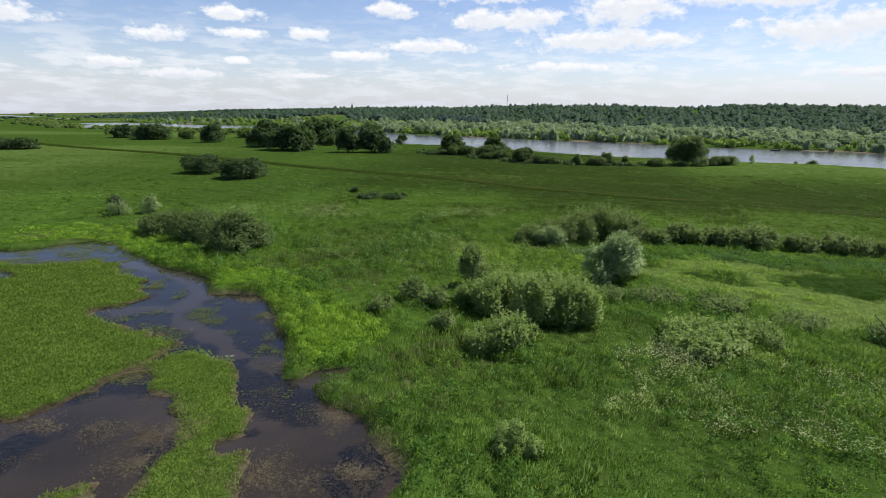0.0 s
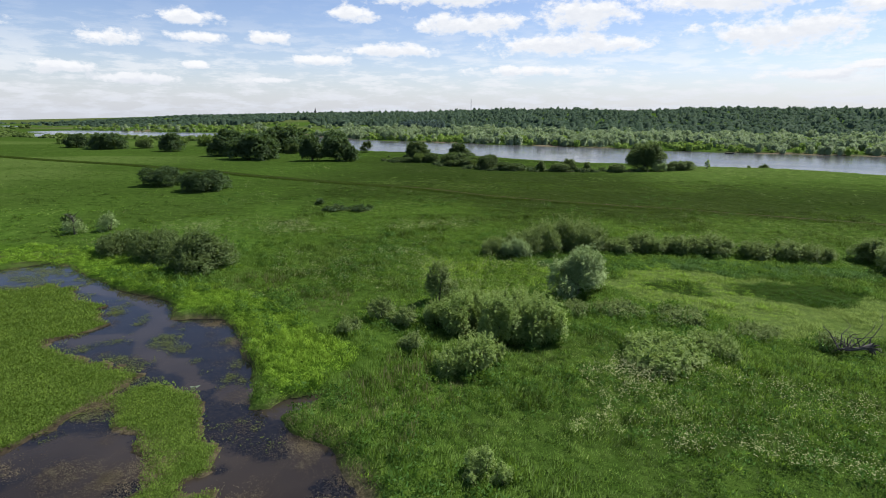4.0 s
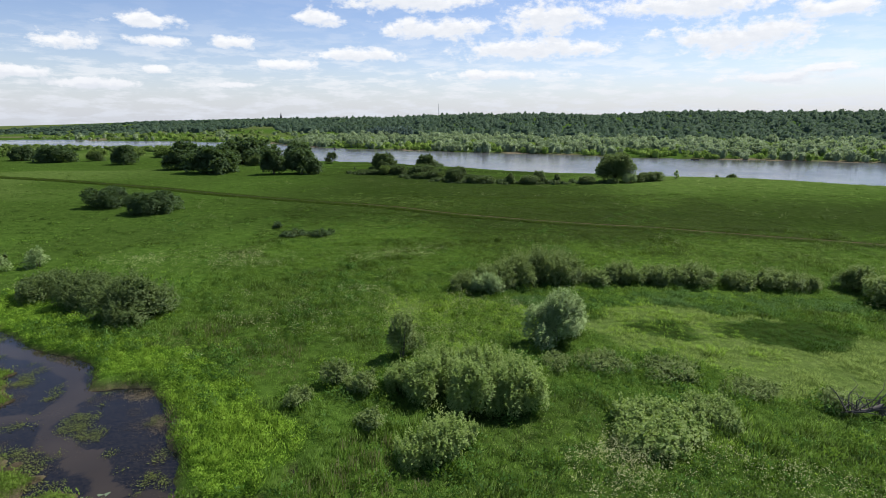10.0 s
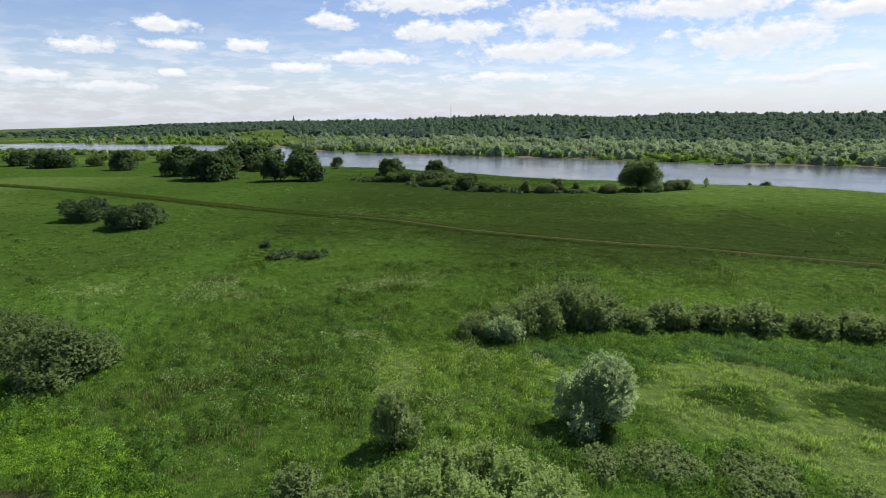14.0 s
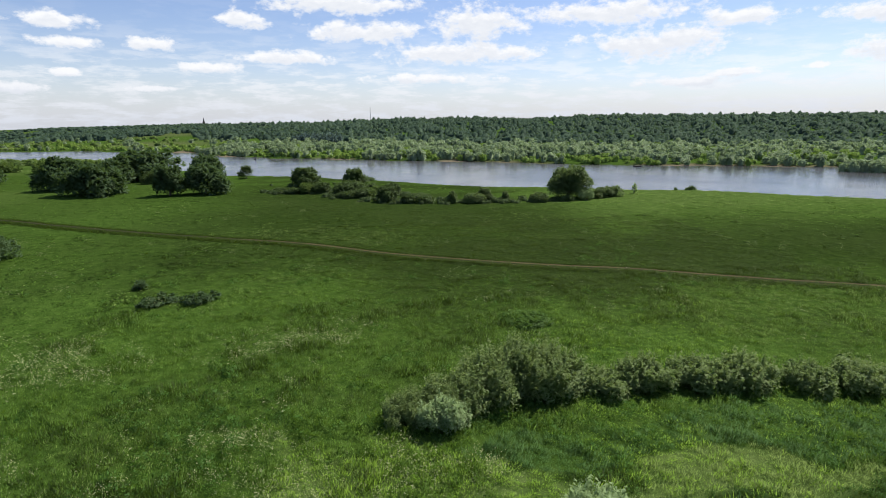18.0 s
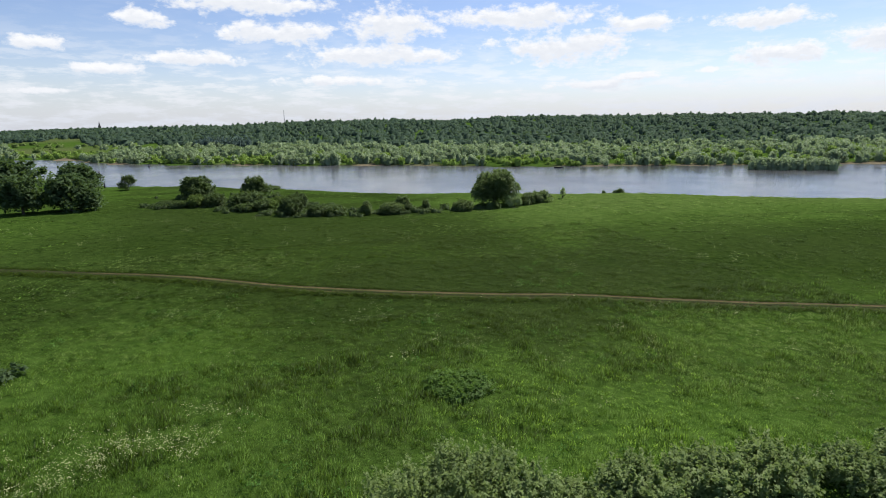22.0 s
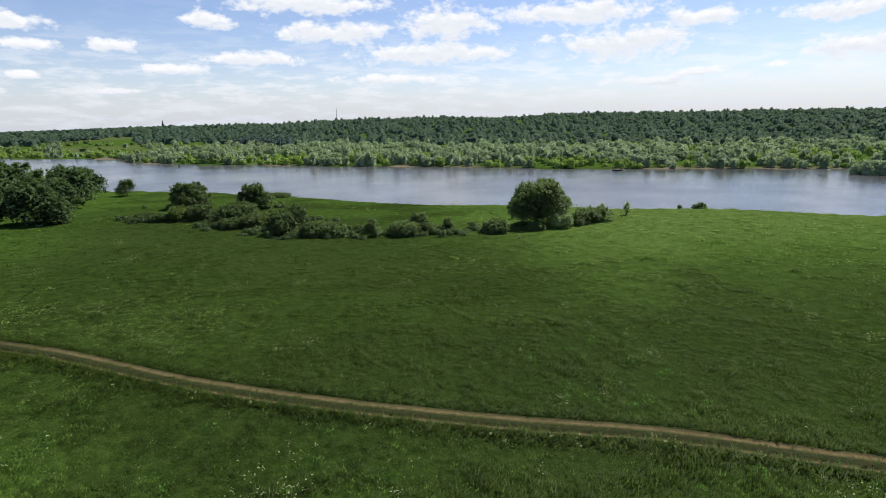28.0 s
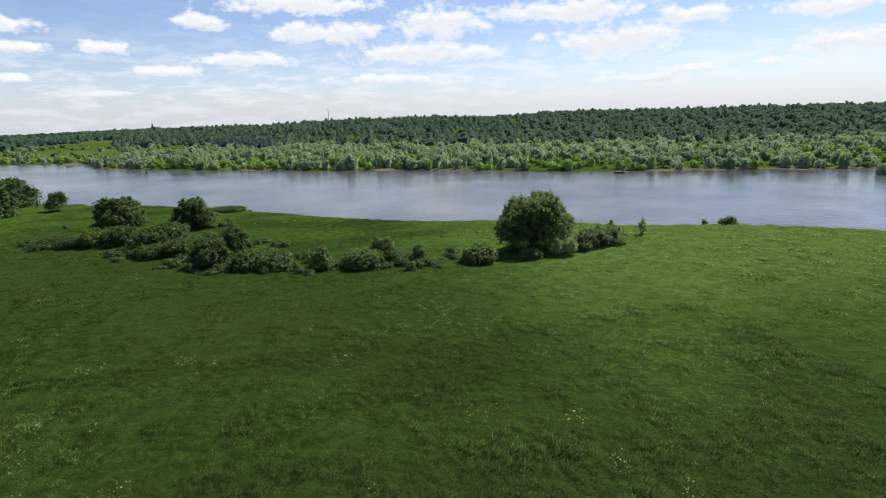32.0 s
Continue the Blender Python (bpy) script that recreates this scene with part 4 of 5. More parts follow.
def grow_flowers():
    xs, ys = [], []
    for poly, n in FLOWER_BEDS:
        p = np.array(poly)
        a = rng.uniform(p.min(0) - 2, p.max(0) + 2, (n * 4, 2))
        keep = in_any([poly], a[:, 0], a[:, 1], 3.0) & (rng.random(len(a)) < (0.12 + 0.7 * smooth(0.42, 0.70, fbm(a[:, 0], a[:, 1], 3.5, 0))))
        a = a[keep][:n]
        xs.append(a[:, 0])
        ys.append(a[:, 1])
    heart = rng.uniform((-60, 40), (95, 185), (210, 2))
    stray = np.repeat(heart, rng.integers(2, 13, len(heart)), axis=0)
    stray = stray + rng.normal(size=stray.shape) * 0.55
    x, y = np.concatenate(xs + [stray[:, 0]]), np.concatenate(ys + [stray[:, 1]])
    keep = (pond_depth(x, y) < -0.5) & (line_distance(TRACK, x, y) > 1.8)
    x, y = x[keep], y[keep]
    scatter("white_flowers", [heads(i, 6, 0.029) for i in range(6)], x, y, land(x, y), rng.uniform(0.7, 1.15, len(x)) * (1 + 0.35 * smooth(60, 80, y)), M_FLOWER, "loose drifts of small creamy white umbel flowers", "flowers", None, None, 41)


# matted dead reed: centre, spread and amount
STRAW = [(-11.4, 32.8, 1.5, 1.0, 700), (-13.6, 40.0, 1.1, 1.6, 500), (-15.8, 42.3, 1.5, 1.6, 500), (-21.2, 31.6, 1.6, 1.6, 600), (-19.0, 46.2, 1.8, 0.9, 350), (-28.3, 53.4, 2.6, 1.0, 350),
         (-50.0, 62.5, 6.0, 2.4, 900), (-8.0, 30.2, 1.2, 1.4, 700), (-6.2, 27.4, 1.6, 1.6, 900), (-4.2, 25.2, 1.2, 1.0, 400), (-9.0, 22.0, 3.0, 1.8, 800), (-5.4, 22.4, 2.2, 1.4, 600),
         (-21.0, 25.6, 2.4, 0.9, 500), (-17.4, 25.0, 2.2, 1.0, 600), (-15.6, 23.4, 1.6, 2.0, 700), (-14.6, 26.0, 1.2, 0.7, 250), (-21.0, 35.0, 0.8, 1.4, 300)]


def grow_mats():
    """Floating and rooted water plants in the pond."""
    n = 88000
    x, y = rng.uniform(-70, 0, n), rng.uniform(14, 64, n)
    d = pond_depth(x, y)
    md = mat_depth(x, y)
    keep = (d > 0.2) & (md > 0.35) & (rng.random(n) < np.clip((34.0 / np.hypot(x, y)) ** 1.2, 0, 1))
    x2, y2 = x[keep], y[keep]
    far = np.clip((np.hypot(x2, y2) / 30.0) ** 0.6, 1, 1.6)
    scatter("water_plants", [tuft(100 + i, 7, 0.055, 0.62, 0.10, 0.10, 0.13) for i in range(6)], x2, y2, np.maximum(land(x2, y2), POND_LEVEL - 0.05), rng.uniform(0.55, 0.9, len(x2)) * far, M_MAT,
            "dense mats of olive green water plants on the pond", "water plants", None, None, 51, 0.45)
    free = (d > 0.3) & (md < 0.2)
    drift = free & (rng.random(n) < 1.0 * smooth(0.53, 0.58, fbm(x, y, 1.9, 5)) * weed_bed(x, y) * smooth(26, 33, y) + 0.9 * np.exp(-((x + 51) / 5.0) ** 2 - ((y - 63) / 3.0) ** 2))
    x3, y3 = x[drift], y[drift]
    scatter("floating_leaves", [leafy(120 + i, 9, 0.055, 0.14) for i in range(6)], x3, y3, np.full(len(x3), POND_LEVEL), rng.uniform(0.5, 1.0, len(x3)), M_ALGAE,
            "scattered yellowish floating pond weed", "pond weed", None, None, 52)
    m = 130000
    ax, ay = rng.uniform(-60, 0, m), rng.uniform(15, 58, m)
    bits = (depth_in(POND, ax, ay) > 0.15) & (mat_depth(ax, ay) < 0.3)
    shore, edge = depth_in(POND, ax, ay), mat_depth(ax, ay)
    fleck = smooth(0.46, 0.52, fbm(ax, ay, 0.9, 4))
    raft = 0.9 * smooth(0.56, 0.59, fbm(ax, ay, 2.0, 1)) * weed_bed(ax, ay)
    raft += 0.9 * smooth(1.6, 1.2, shore + (fbm(ax, ay, 2.2, 0) - 0.5) * 3) * smooth(0.44, 0.50, fbm(ax, ay, 4.0, 2)) * (ax > -30)
    raft += 0.9 * smooth(1.0, 0.6, np.abs(edge + 0.4)) * smooth(0.50, 0.54, fbm(ax, ay, 3.5, 3))
    raft += 0.9 * smooth(27, 24, ay) * smooth(0.50, 0.54, fbm(ax, ay, 3.0, 4) + 0.06 * smooth(-18, -10, ax))
    raft *= fleck
    keep = bits & (rng.random(m) < raft)
    ax, ay = ax[keep], ay[keep]
    scatter("dead_weed", [leafy(140 + i, 7, 0.028, 0.06) for i in range(6)], ax, ay, np.full(len(ax), POND_LEVEL), rng.uniform(0.5, 1.1, len(ax)), M_LITTER, "brown rafts of dead weed and algae on the pond", "dead weed", None, None, 54)
    # matted dead reed along the waterline
    sx, sy = [], []
    for cx, cy, rx, ry, n in STRAW:
        q = rng.normal(size=(n, 2)) * 0.5
        sx.append(cx + q[:, 0] * rx)
        sy.append(cy + q[:, 1] * ry)
    sx, sy = np.concatenate(sx), np.concatenate(sy)
    keep = (fbm(sx, sy, 1.2, 3) > 0.42) & (fbm(sx, sy, 0.6, 5) > 0.46) & (pond_depth(sx, sy) > -1.2)
    sx, sy = sx[keep], sy[keep]
    scatter("dead_reed_mat", [leafy(170 + i, 10, 0.026, 0.07) for i in range(6)], sx, sy, np.maximum(land(sx, sy), POND_LEVEL), rng.uniform(0.6, 1.2, len(sx)), M_STRAW, "pale straw matting of dead reed along the pond edge", "dead reed", None, None, 55)
    r = np.random.default_rng(5)
    lx, ly = -16.2 + r.normal(size=26) * 0.6, 33.6 + r.normal(size=26) * 0.8
    pads = [heads(200 + i, 2, 0.15) for i in range(4)]
    pads = [(np.stack([v[:, 0], v[:, 1], (v[:, 2] - 0.9) * 0.1], 1), f) for v, f in pads]
    scatter("lily_pads", pads, lx, ly, np.full(26, POND_LEVEL + 0.02), r.uniform(0.7, 1.1, 26), M_LILY, "small group of pale lily pads on dark water", "lily pads", None, None, 53)


# ---------------------------------------------------------------- shrubs and trees


def tube(points, radii, sides=6):
    """A tapered limb through the points."""
    v, f = [], []
    pts = [np.array(p, float) for p in points]
    for i, (p, r) in enumerate(zip(pts, radii)):
        d = pts[min(i + 1, len(pts) - 1)] - pts[max(i - 1, 0)]
        d /= np.linalg.norm(d) + 1e-9
        a = np.cross(d, (0.3, 0.9, 0.1))
        a /= np.linalg.norm(a) + 1e-9
        b = np.cross(d, a)
        v += [p + r * (math.cos(t) * a + math.sin(t) * b) for t in np.arange(sides) * 2 * math.pi / sides]
    for i in range(len(pts) - 1):
        for j in range(sides):
            k = (j + 1) % sides
            f.append((i * sides + j, i * sides + k, (i + 1) * sides + k, (i + 1) * sides + j))
    return np.array(v), np.array(f)


def crown_blobs(r, w, h, lobes, low, upright=0.0, dome=0.30):
    """Lobes of a crown: centre and radii."""
    R = w * 0.54
    blobs = [(0, 0, h * 0.44, R * 0.62, R * 0.62, h * 0.42)]
    for i in range(lobes):
        a = i * 2.4 + r.random() * 0.8
        level = (0.16 + 0.22 * r.random(), 0.36 + 0.30 * r.random(), 0.55 + 0.28 * r.random())[i % 3]
        q = (0.66, 0.54, dome)[i % 3] * (0.65 + 0.6 * r.random())
        zc = h * (level + 0.08 * low)
        s = R * (0.15 + 0.36 * r.random() ** 1.5 + (0.06 if i % 3 == 0 else 0))
        up = min(s * (1.0 + upright), max(h - zc, 0.12 * h) * 1.02)
        blobs.append((R * q * math.cos(a), R * q * math.sin(a), zc, s, s, max(up, 0.2 * h if i % 3 == 0 else 0)))
    return blobs


def crown_mesh(r, blobs, leaf, cover, droop=0.0, slim=0.5, most=5200, shoot=1.0):
    """Leaf cards over the lobes, thinner inside, with an uneven outline."""
    blobs = np.array(blobs)
    area = blobs[:, 3] * blobs[:, 4] + 2 * blobs[:, 3] * blobs[:, 5]
    n = max(220, cover * 4.2 * area.sum() / (leaf * leaf * slim * 2))
    leaf *= math.sqrt(max(1.0, n / most))
    n = int(min(n, most))
    b = blobs[r.choice(len(blobs), n, p=area / area.sum())]
    d = r.normal(size=(n, 3))
    d[:, 2] = np.where(d[:, 2] < -0.8, -d[:, 2] * 0.6, d[:, 2])
    d /= np.linalg.norm(d, axis=1)[:, None]
    lump = 1 + 0.16 * np.sin(5 * d[:, 0] + b[:, 0] * 3) * np.sin(6 * d[:, 1] + b[:, 1] * 2) + 0.10 * np.sin(11 * d[:, 2] + 7 * d[:, 0])
    rad = (1 - 0.50 * r.random(n) ** 1.7) * lump + 0.10 * np.abs(r.normal(size=n)) * (r.random(n) < 0.25)
    c = b[:, :3] + d * rad[:, None] * b[:, 3:]
    # shoots that stand out of the outline
    k = max(14, n // 55)
    sb = blobs[r.choice(len(blobs), k, p=area / area.sum())]
    sd = r.normal(size=(k, 3))
    sd[:, 2] = np.abs(sd[:, 2]) + 0.25
    sd /= np.linalg.norm(sd, axis=1)[:, None]
    root = sb[:, :3] + sd * sb[:, 3:] * 0.9
    grow = sd * (0.35, 0.35, 0.8) + (0, 0, 0.35 - 0.6 * droop)
    reach = shoot * min(blobs[:, 3].mean(), 0.42 * (blobs[:, 2] + blobs[:, 5]).max()) * r.uniform(0.25, 1.0, k)
    on = r.random(n) < 0.32
    w = r.integers(0, k, n)
    t = r.random(n) * reach[w]
    c = np.where(on[:, None], root[w] + grow[w] * t[:, None] + r.normal(size=(n, 3)) * leaf * 0.55, c)
    c[:, 2] = np.maximum(c[:, 2], 0.05)
    nrm = d * 0.45 + (0, 0, 0.8) + r.normal(size=(n, 3)) * 0.55
    nrm /= np.linalg.norm(nrm, axis=1)[:, None]
    ax = np.cross(nrm, r.normal(size=(n, 3)))
    ax[:, 2] -= droop
    ax /= np.linalg.norm(ax, axis=1)[:, None]
    wd = np.cross(nrm, ax)
    s = (leaf * r.uniform(0.55, 1.35, n))[:, None]
    bend = nrm * s * 0.18
    v = np.stack([c - ax * s * 0.7 - wd * s * slim, c - ax * s * 0.7 + wd * s * slim, c + ax * s * 1.2 - bend], 1)
    soft = d * 0.5 + (0, 0, 0.75) + nrm * 0.25
    soft /= np.linalg.norm(soft, axis=1)[:, None]
    back = (np.cross(v[:, 1] - v[:, 0], v[:, 2] - v[:, 0]) * soft).sum(1) < 0
    v[back] = v[back][:, ::-1]
    return v.reshape(-1, 3), np.arange(n * 3).reshape(-1, 3), np.repeat(soft, 3, axis=0)


def plant(name, label, category, x, y, w, h, mat, leaf=0.2, cover=1.0, lobes=8, low=0.0, trunk=0.0, droop=0.0, upright=0.0, seed=1, group="", slim=0.62, stretch=(1, 1), turn=0.0, limbs=5, most=4200, dome=0.30, shoot=1.0):
    """A tree or shrub: a stem or several, limbs, and a crown of leaves."""
    r = np.random.default_rng(seed)
    ob = new(name)
    ob.matrix_basis = pose(x, y, float(land(x, y)) - 0.05, 0, 0, turn)
    blobs = crown_blobs(r, w, h, lobes, low, upright, dome)
    blobs = [(bx * stretch[0], by * stretch[1], bz, rx * stretch[0], ry * stretch[1], rz) for bx, by, bz, rx, ry, rz in blobs]
    v, f, nm = crown_mesh(r, blobs, leaf, cover, droop, slim, most, shoot)
    mesh_object("crown", v, f, mat, ob, False, nm)
    if trunk:
        top = h * 0.55
        pts = [(0, 0, -0.1), (0.02 * h, 0.01 * h, top * 0.35), (-0.01 * h, 0.02 * h, top * 0.7), (0.01 * h, 0, top)]
        mesh_object("trunk", *tube(pts, [trunk * 1.25, trunk, trunk * 0.75, trunk * 0.4], 8), M_BARK, ob, True)
        pieces = []
        for bx, by, bz, rx, ry, rz in blobs[1:1 + limbs]:
            z0 = min(top * 0.9, max(0.12 * h, bz * 0.45))
            pieces.append(tube([(0, 0, z0), (bx * 0.45, by * 0.45, z0 + (bz - z0) * 0.55), (bx, by, bz + rz * 0.3)], [trunk * 0.5, trunk * 0.32, trunk * 0.08], 5))
        for p in pieces:
            mesh_object("limb", *p, M_BARK, ob, True)
    else:
        for i in range(limbs):
            a = i * 2.4 + r.random()
            q = w * (0.18 + 0.2 * r.random())
            t = 0.02 + 0.008 * h
            mesh_object("stem", *tube([(0.12 * math.cos(a), 0.12 * math.sin(a), -0.1), (q * 0.4 * math.cos(a), q * 0.4 * math.sin(a), h * 0.35), (q * math.cos(a), q * math.sin(a), h * 0.75)], [t, t * 0.7, t * 0.2], 5), M_BARK, ob, True)
    return tagged(ob, label, category, group)


def shrubs(rows, name, label, category, mat, group, **keys):
    first = keys.pop("seed", 100)
    for i, (x, y, w, h) in enumerate(rows):
        plant(name, label, category, x, y, w, h, mat, seed=first + i, group=group, turn=37 * i, **keys)


# the willow thicket between the pond and the meadow
plant("willow_shrub", "slim upright dark willow shrub at the thicket's edge", "shrub", 0.4, 50.9, 3.2, 4.8, M_SALLOW, 0.07, 1.1, 7, 0.0, 0, 0, 0.6, 301, "willow thicket", most=9000)
THICKET = [(0.2, 44.9, 2.6, 1.9), (2.2, 43.9, 3.4, 2.6), (4.3, 44.0, 3.0, 2.6), (5.0, 41.2, 3.6, 3.4), (7.4, 41.4, 3.2, 3.0), (9.1, 41.9, 3.2, 3.2), (7.2, 44.4, 3.4, 3.0), (3.6, 47.0, 2.8, 2.2), (6.0, 47.0, 2.4, 2.6),
           (9.6, 44.6, 2.4, 2.0), (3.0, 36.3, 3.0, 2.1), (1.2, 35.6, 2.4, 1.4), (4.3, 37.6, 1.8, 1.3)]
shrubs(THICKET, "willow_shrub", "grey-green willow shrub in a dense thicket", "shrub", M_WILLOW, "willow thicket", leaf=0.062, cover=1.05, lobes=14, seed=310, droop=0.0, upright=0.5, most=14000, shoot=1.8)
SPRAWL = [(2.5, 24.6, 1.8, 1.5), (3.3, 23.7, 1.3, 1.0), (1.9, 23.9, 1.0, 0.9)]
shrubs(SPRAWL, "willow_shrub", "small pale grey-green willow bush in tall grass", "shrub", M_WILLOW, "young willows", leaf=0.045, cover=0.4, lobes=12, upright=0.6, seed=325, most=9000)
SMALL = [(-4.8, 46.2, 3.3, 2.0), (-7.0, 43.4, 2.4, 1.2), (-1.6, 39.6, 2.6, 1.3), (-2.4, 44.6, 2.6, 1.5)]
shrubs(SMALL, "willow_shrub", "low young willow shrub among meadow herbs", "shrub", M_SALLOW, "young willows", most=9000, leaf=0.08, cover=1.0, lobes=6, seed=330)
plant("silver_willow", "rounded silver-grey willow standing alone in the meadow", "shrub", 14.4, 53.5, 6.0, 4.7, M_SILVER, 0.062, 1.2, 15, 0.0, 0.10, 0.15, 0.1, 340, "", 0.45, most=28000)
LOW = [(16.4, 37.4, 6.6, 1.3), (21.4, 39.4, 3.8, 1.1)]
shrubs(LOW, "creeping_willow", "broad low grey-green willow scrub in flowering meadow", "shrub", M_WILLOW, "low scrub", leaf=0.058, cover=1.0, lobes=26, seed=350, most=24000, shoot=1.4)
BRAMBLE = [(17.1, 47.9, 4.6, 0.75), (22.0, 46.3, 5.2, 0.75), (31.3, 40.7, 2.9, 0.9), (26.5, 43.0, 3.8, 0.7), (13.0, 48.4, 3.0, 0.8)]
shrubs(BRAMBLE, "bramble_patch", "sprawling dark bramble patch in long grass", "bramble", M_SALLOW, "brambles", leaf=0.065, cover=0.5, lobes=20, seed=360, most=9000)
HEDGE = [(7.8, 70.4, 4.0, 1.8), (11.6, 71.2, 4.8, 2.5), (15.0, 72.7, 5.8, 3.1), (17.5, 73.4, 5.2, 3.7), (20.3, 72.8, 5.6, 3.4), (24.7, 71.8, 4.4, 1.4), (28.0, 71.5, 4.8, 2.0), (32.2, 71.0, 5.2, 1.8), (36.6, 70.2, 5.2, 2.1),
         (40.9, 69.0, 4.4, 1.6), (44.8, 68.0, 5.2, 2.0), (48.6, 67.2, 4.2, 1.5), (54.3, 66.6, 3.9, 2.7), (54.5, 61.1, 6.3, 3.0)]
shrubs(HEDGE[:5], "willow_shrub", "dull dark green willow shrub in a long row", "shrub", M_SALLOW, "row of willow shrubs", leaf=0.062, cover=1.0, lobes=17, seed=370, upright=0.3, most=23000, shoot=1.3)
shrubs(HEDGE[5:], "willow_shrub", "dull dark green willow shrub in a long row", "shrub", M_SALLOW, "row of willow shrubs", leaf=0.062, cover=1.0, lobes=17, seed=376, upright=0.3, most=11500, shoot=1.2)
plant("silver_willow", "small silver-leaved willow at the end of the shrub row", "shrub", 10.2, 68.3, 3.4, 2.4, M_SILVER, 0.07, 1.0, 12, 0, 0, 0.1, 0.3, 385, "row of willow shrubs", most=12000)
LEFT = [(-26.8, 62.2, 7.4, 4.1), (-33.6, 67.6, 6.3, 3.2), (-40.8, 71.8, 7.4, 2.2)]
shrubs(LEFT, "willow_shrub", "spreading dark willow shrub on the pond bank", "shrub", M_OLIVE, "pond bank shrubs", leaf=0.085, cover=1.1, lobes=16, seed=390, most=24000)
GREY = [(-53.9, 82.6, 3.3, 2.2), (-49.9, 84.8, 3.0, 2.8)]
shrubs(GREY, "silver_willow", "half-dead grey willow bush with bare twigs", "shrub", M_SILVER, "half-dead grey willows", leaf=0.09, cover=0.5, lobes=10, upright=0.2, seed=396, most=7000)
plant("willow_shrub", "small dark round shrub beside a grey bush", "shrub", -56.5, 86.0, 3.0, 2.4, M_BUSH, 0.17, 1.0, 6, 0, 0, 0, 0, 397)
PAIR = [(-67.8, 140.5, 11.6, 4.5), (-52.8, 131.0, 10.4, 4.5)]
shrubs(PAIR, "willow_shrub", "large domed dark green willow bush on open meadow", "bush", M_OAK, "pair of domed bushes", leaf=0.12, cover=1.2, lobes=16, seed=400, most=24000, shoot=0.3)
DOCK = [(-18.7, 103.7, 5.0, 0.8), (-13.7, 103.2, 4.5, 1.0), (-22.9, 110.6, 2.0, 1.2)]
shrubs(DOCK, "low_shrub", "low dark scrub patch in the open meadow", "shrub", M_OAK, "low scrub patches", leaf=0.16, cover=0.9, lobes=8, seed=410)
plant("nettle_patch", "oval patch of tall olive green nettles in the meadow", "nettles", 23.4, 88.6, 4.6, 0.7, M_NETTLE, 0.06, 1.1, 40, 0, 0, 0, 0, 420, stretch=(1.0, 1.35), turn=-8, most=17000)

# trees and scrub along the near river bank
BIG_TREES = [(-185.6, 295.4, 11.0, 6.6), (-163.5, 284.7, 15.0, 7.2), (-124.8, 268.6, 11.0, 8.4), (-88.1, 243.0, 13.7, 10.8), (-71.4, 225.2, 16.2, 9.6), (-72.5, 274.0, 22.4, 11.2),
             (-78.3, 262.5, 12.0, 9.2), (-47.3, 217.5, 8.7, 9.3), (-37.3, 219.5, 11.0, 9.2), (-51.5, 288.1, 12.3, 7.8), (-41.5, 244.0, 11.0, 8.2), (-46.0, 262.0, 12.5, 10.2)]
shrubs(BIG_TREES, "oak_tree", "dark green broad tree with its crown reaching low", "tree", M_OAK, "trees by the river", leaf=0.17, cover=1.2, lobes=34, low=0.0, trunk=0.28, seed=430, most=12000, dome=0.34, shoot=0.35)
WIDE = [(-173.8, 208.8, 14.9, 3.6), (-186, 214, 9, 3.2)]
shrubs(WIDE, "willow_shrub", "wide flat-topped dark shrub out on the meadow", "shrub", M_OAK, "shrubs by the river", leaf=0.2, cover=1.1, lobes=14, seed=445, most=7000)
MINOR = [(-149.0, 291.8, 8.5, 3.9), (-63.9, 258.3, 7.2, 4.4), (-32.6, 270.0, 6.6, 5.2)]
shrubs(MINOR, "willow_shrub", "dark rounded willow shrub near the river", "shrub", M_BUSH, "shrubs by the river", leaf=0.16, cover=1.1, lobes=12, seed=450, most=8000)
plant("willow_tree", "large grey-green willow tree with hanging branches on the bank", "tree", 67.4, 180.2, 11.0, 10.0, M_OLIVE, 0.10, 1.2, 30, 0.0, 0.32, 0.3, 0.0, 470, "", 0.5, most=34000, dome=0.5, shoot=0.45)
plant("silver_willow", "low silver willow bush under the big willow", "shrub", 70.6, 174.8, 4.4, 2.9, M_SILVER, 0.09, 1.1, 12, 0, 0, 0.1, 0, 471, "bank shrubs", most=10000)
BANK = [(75.6, 177.5, 5.0, 2.7), (79.6, 179.0, 6.4, 2.6), (64.8, 174.6, 3.4, 1.5), (57.5, 176.5, 5.5, 2.4), (43.8, 182.7, 4.8, 4.0), (40.5, 180.7, 5.8, 2.6), (48.6, 178.7, 2.3, 3.3), (34.4, 181.4, 3.2, 3.7)]
shrubs(BANK, "willow_shrub", "grey-green willow shrub on the grassy river bank", "shrub", M_OLIVE, "bank shrubs", leaf=0.10, cover=1.1, lobes=24, seed=475, most=11000, shoot=0.4)
BANK_LEFT = [(-7.3, 232.8, 9.0, 6.3), (9.3, 224.5, 7.6, 6.5), (-1.5, 212.7, 6.3, 3.1), (7.8, 207.4, 9.1, 3.8), (17.4, 191.4, 6.9, 4.7), (20.3, 201.0, 4.4, 4.8),
             (25.8, 187.0, 8.2, 2.1), (6.7, 199.9, 4.9, 1.9), (-9.8, 213.3, 4.6, 1.7), (23.3, 187.4, 5.2, 2.6), (14.2, 248.4, 6.4, 0.9), (11.1, 200.5, 5.9, 2.5), (-14, 217, 5, 1.5)]
shrubs(BANK_LEFT, "willow_shrub", "dark green rounded willow bush on the bank slope", "shrub", M_BUSH, "bank slope bushes", leaf=0.10, cover=1.1, lobes=30, seed=490, most=13000, dome=0.38, shoot=0.3)
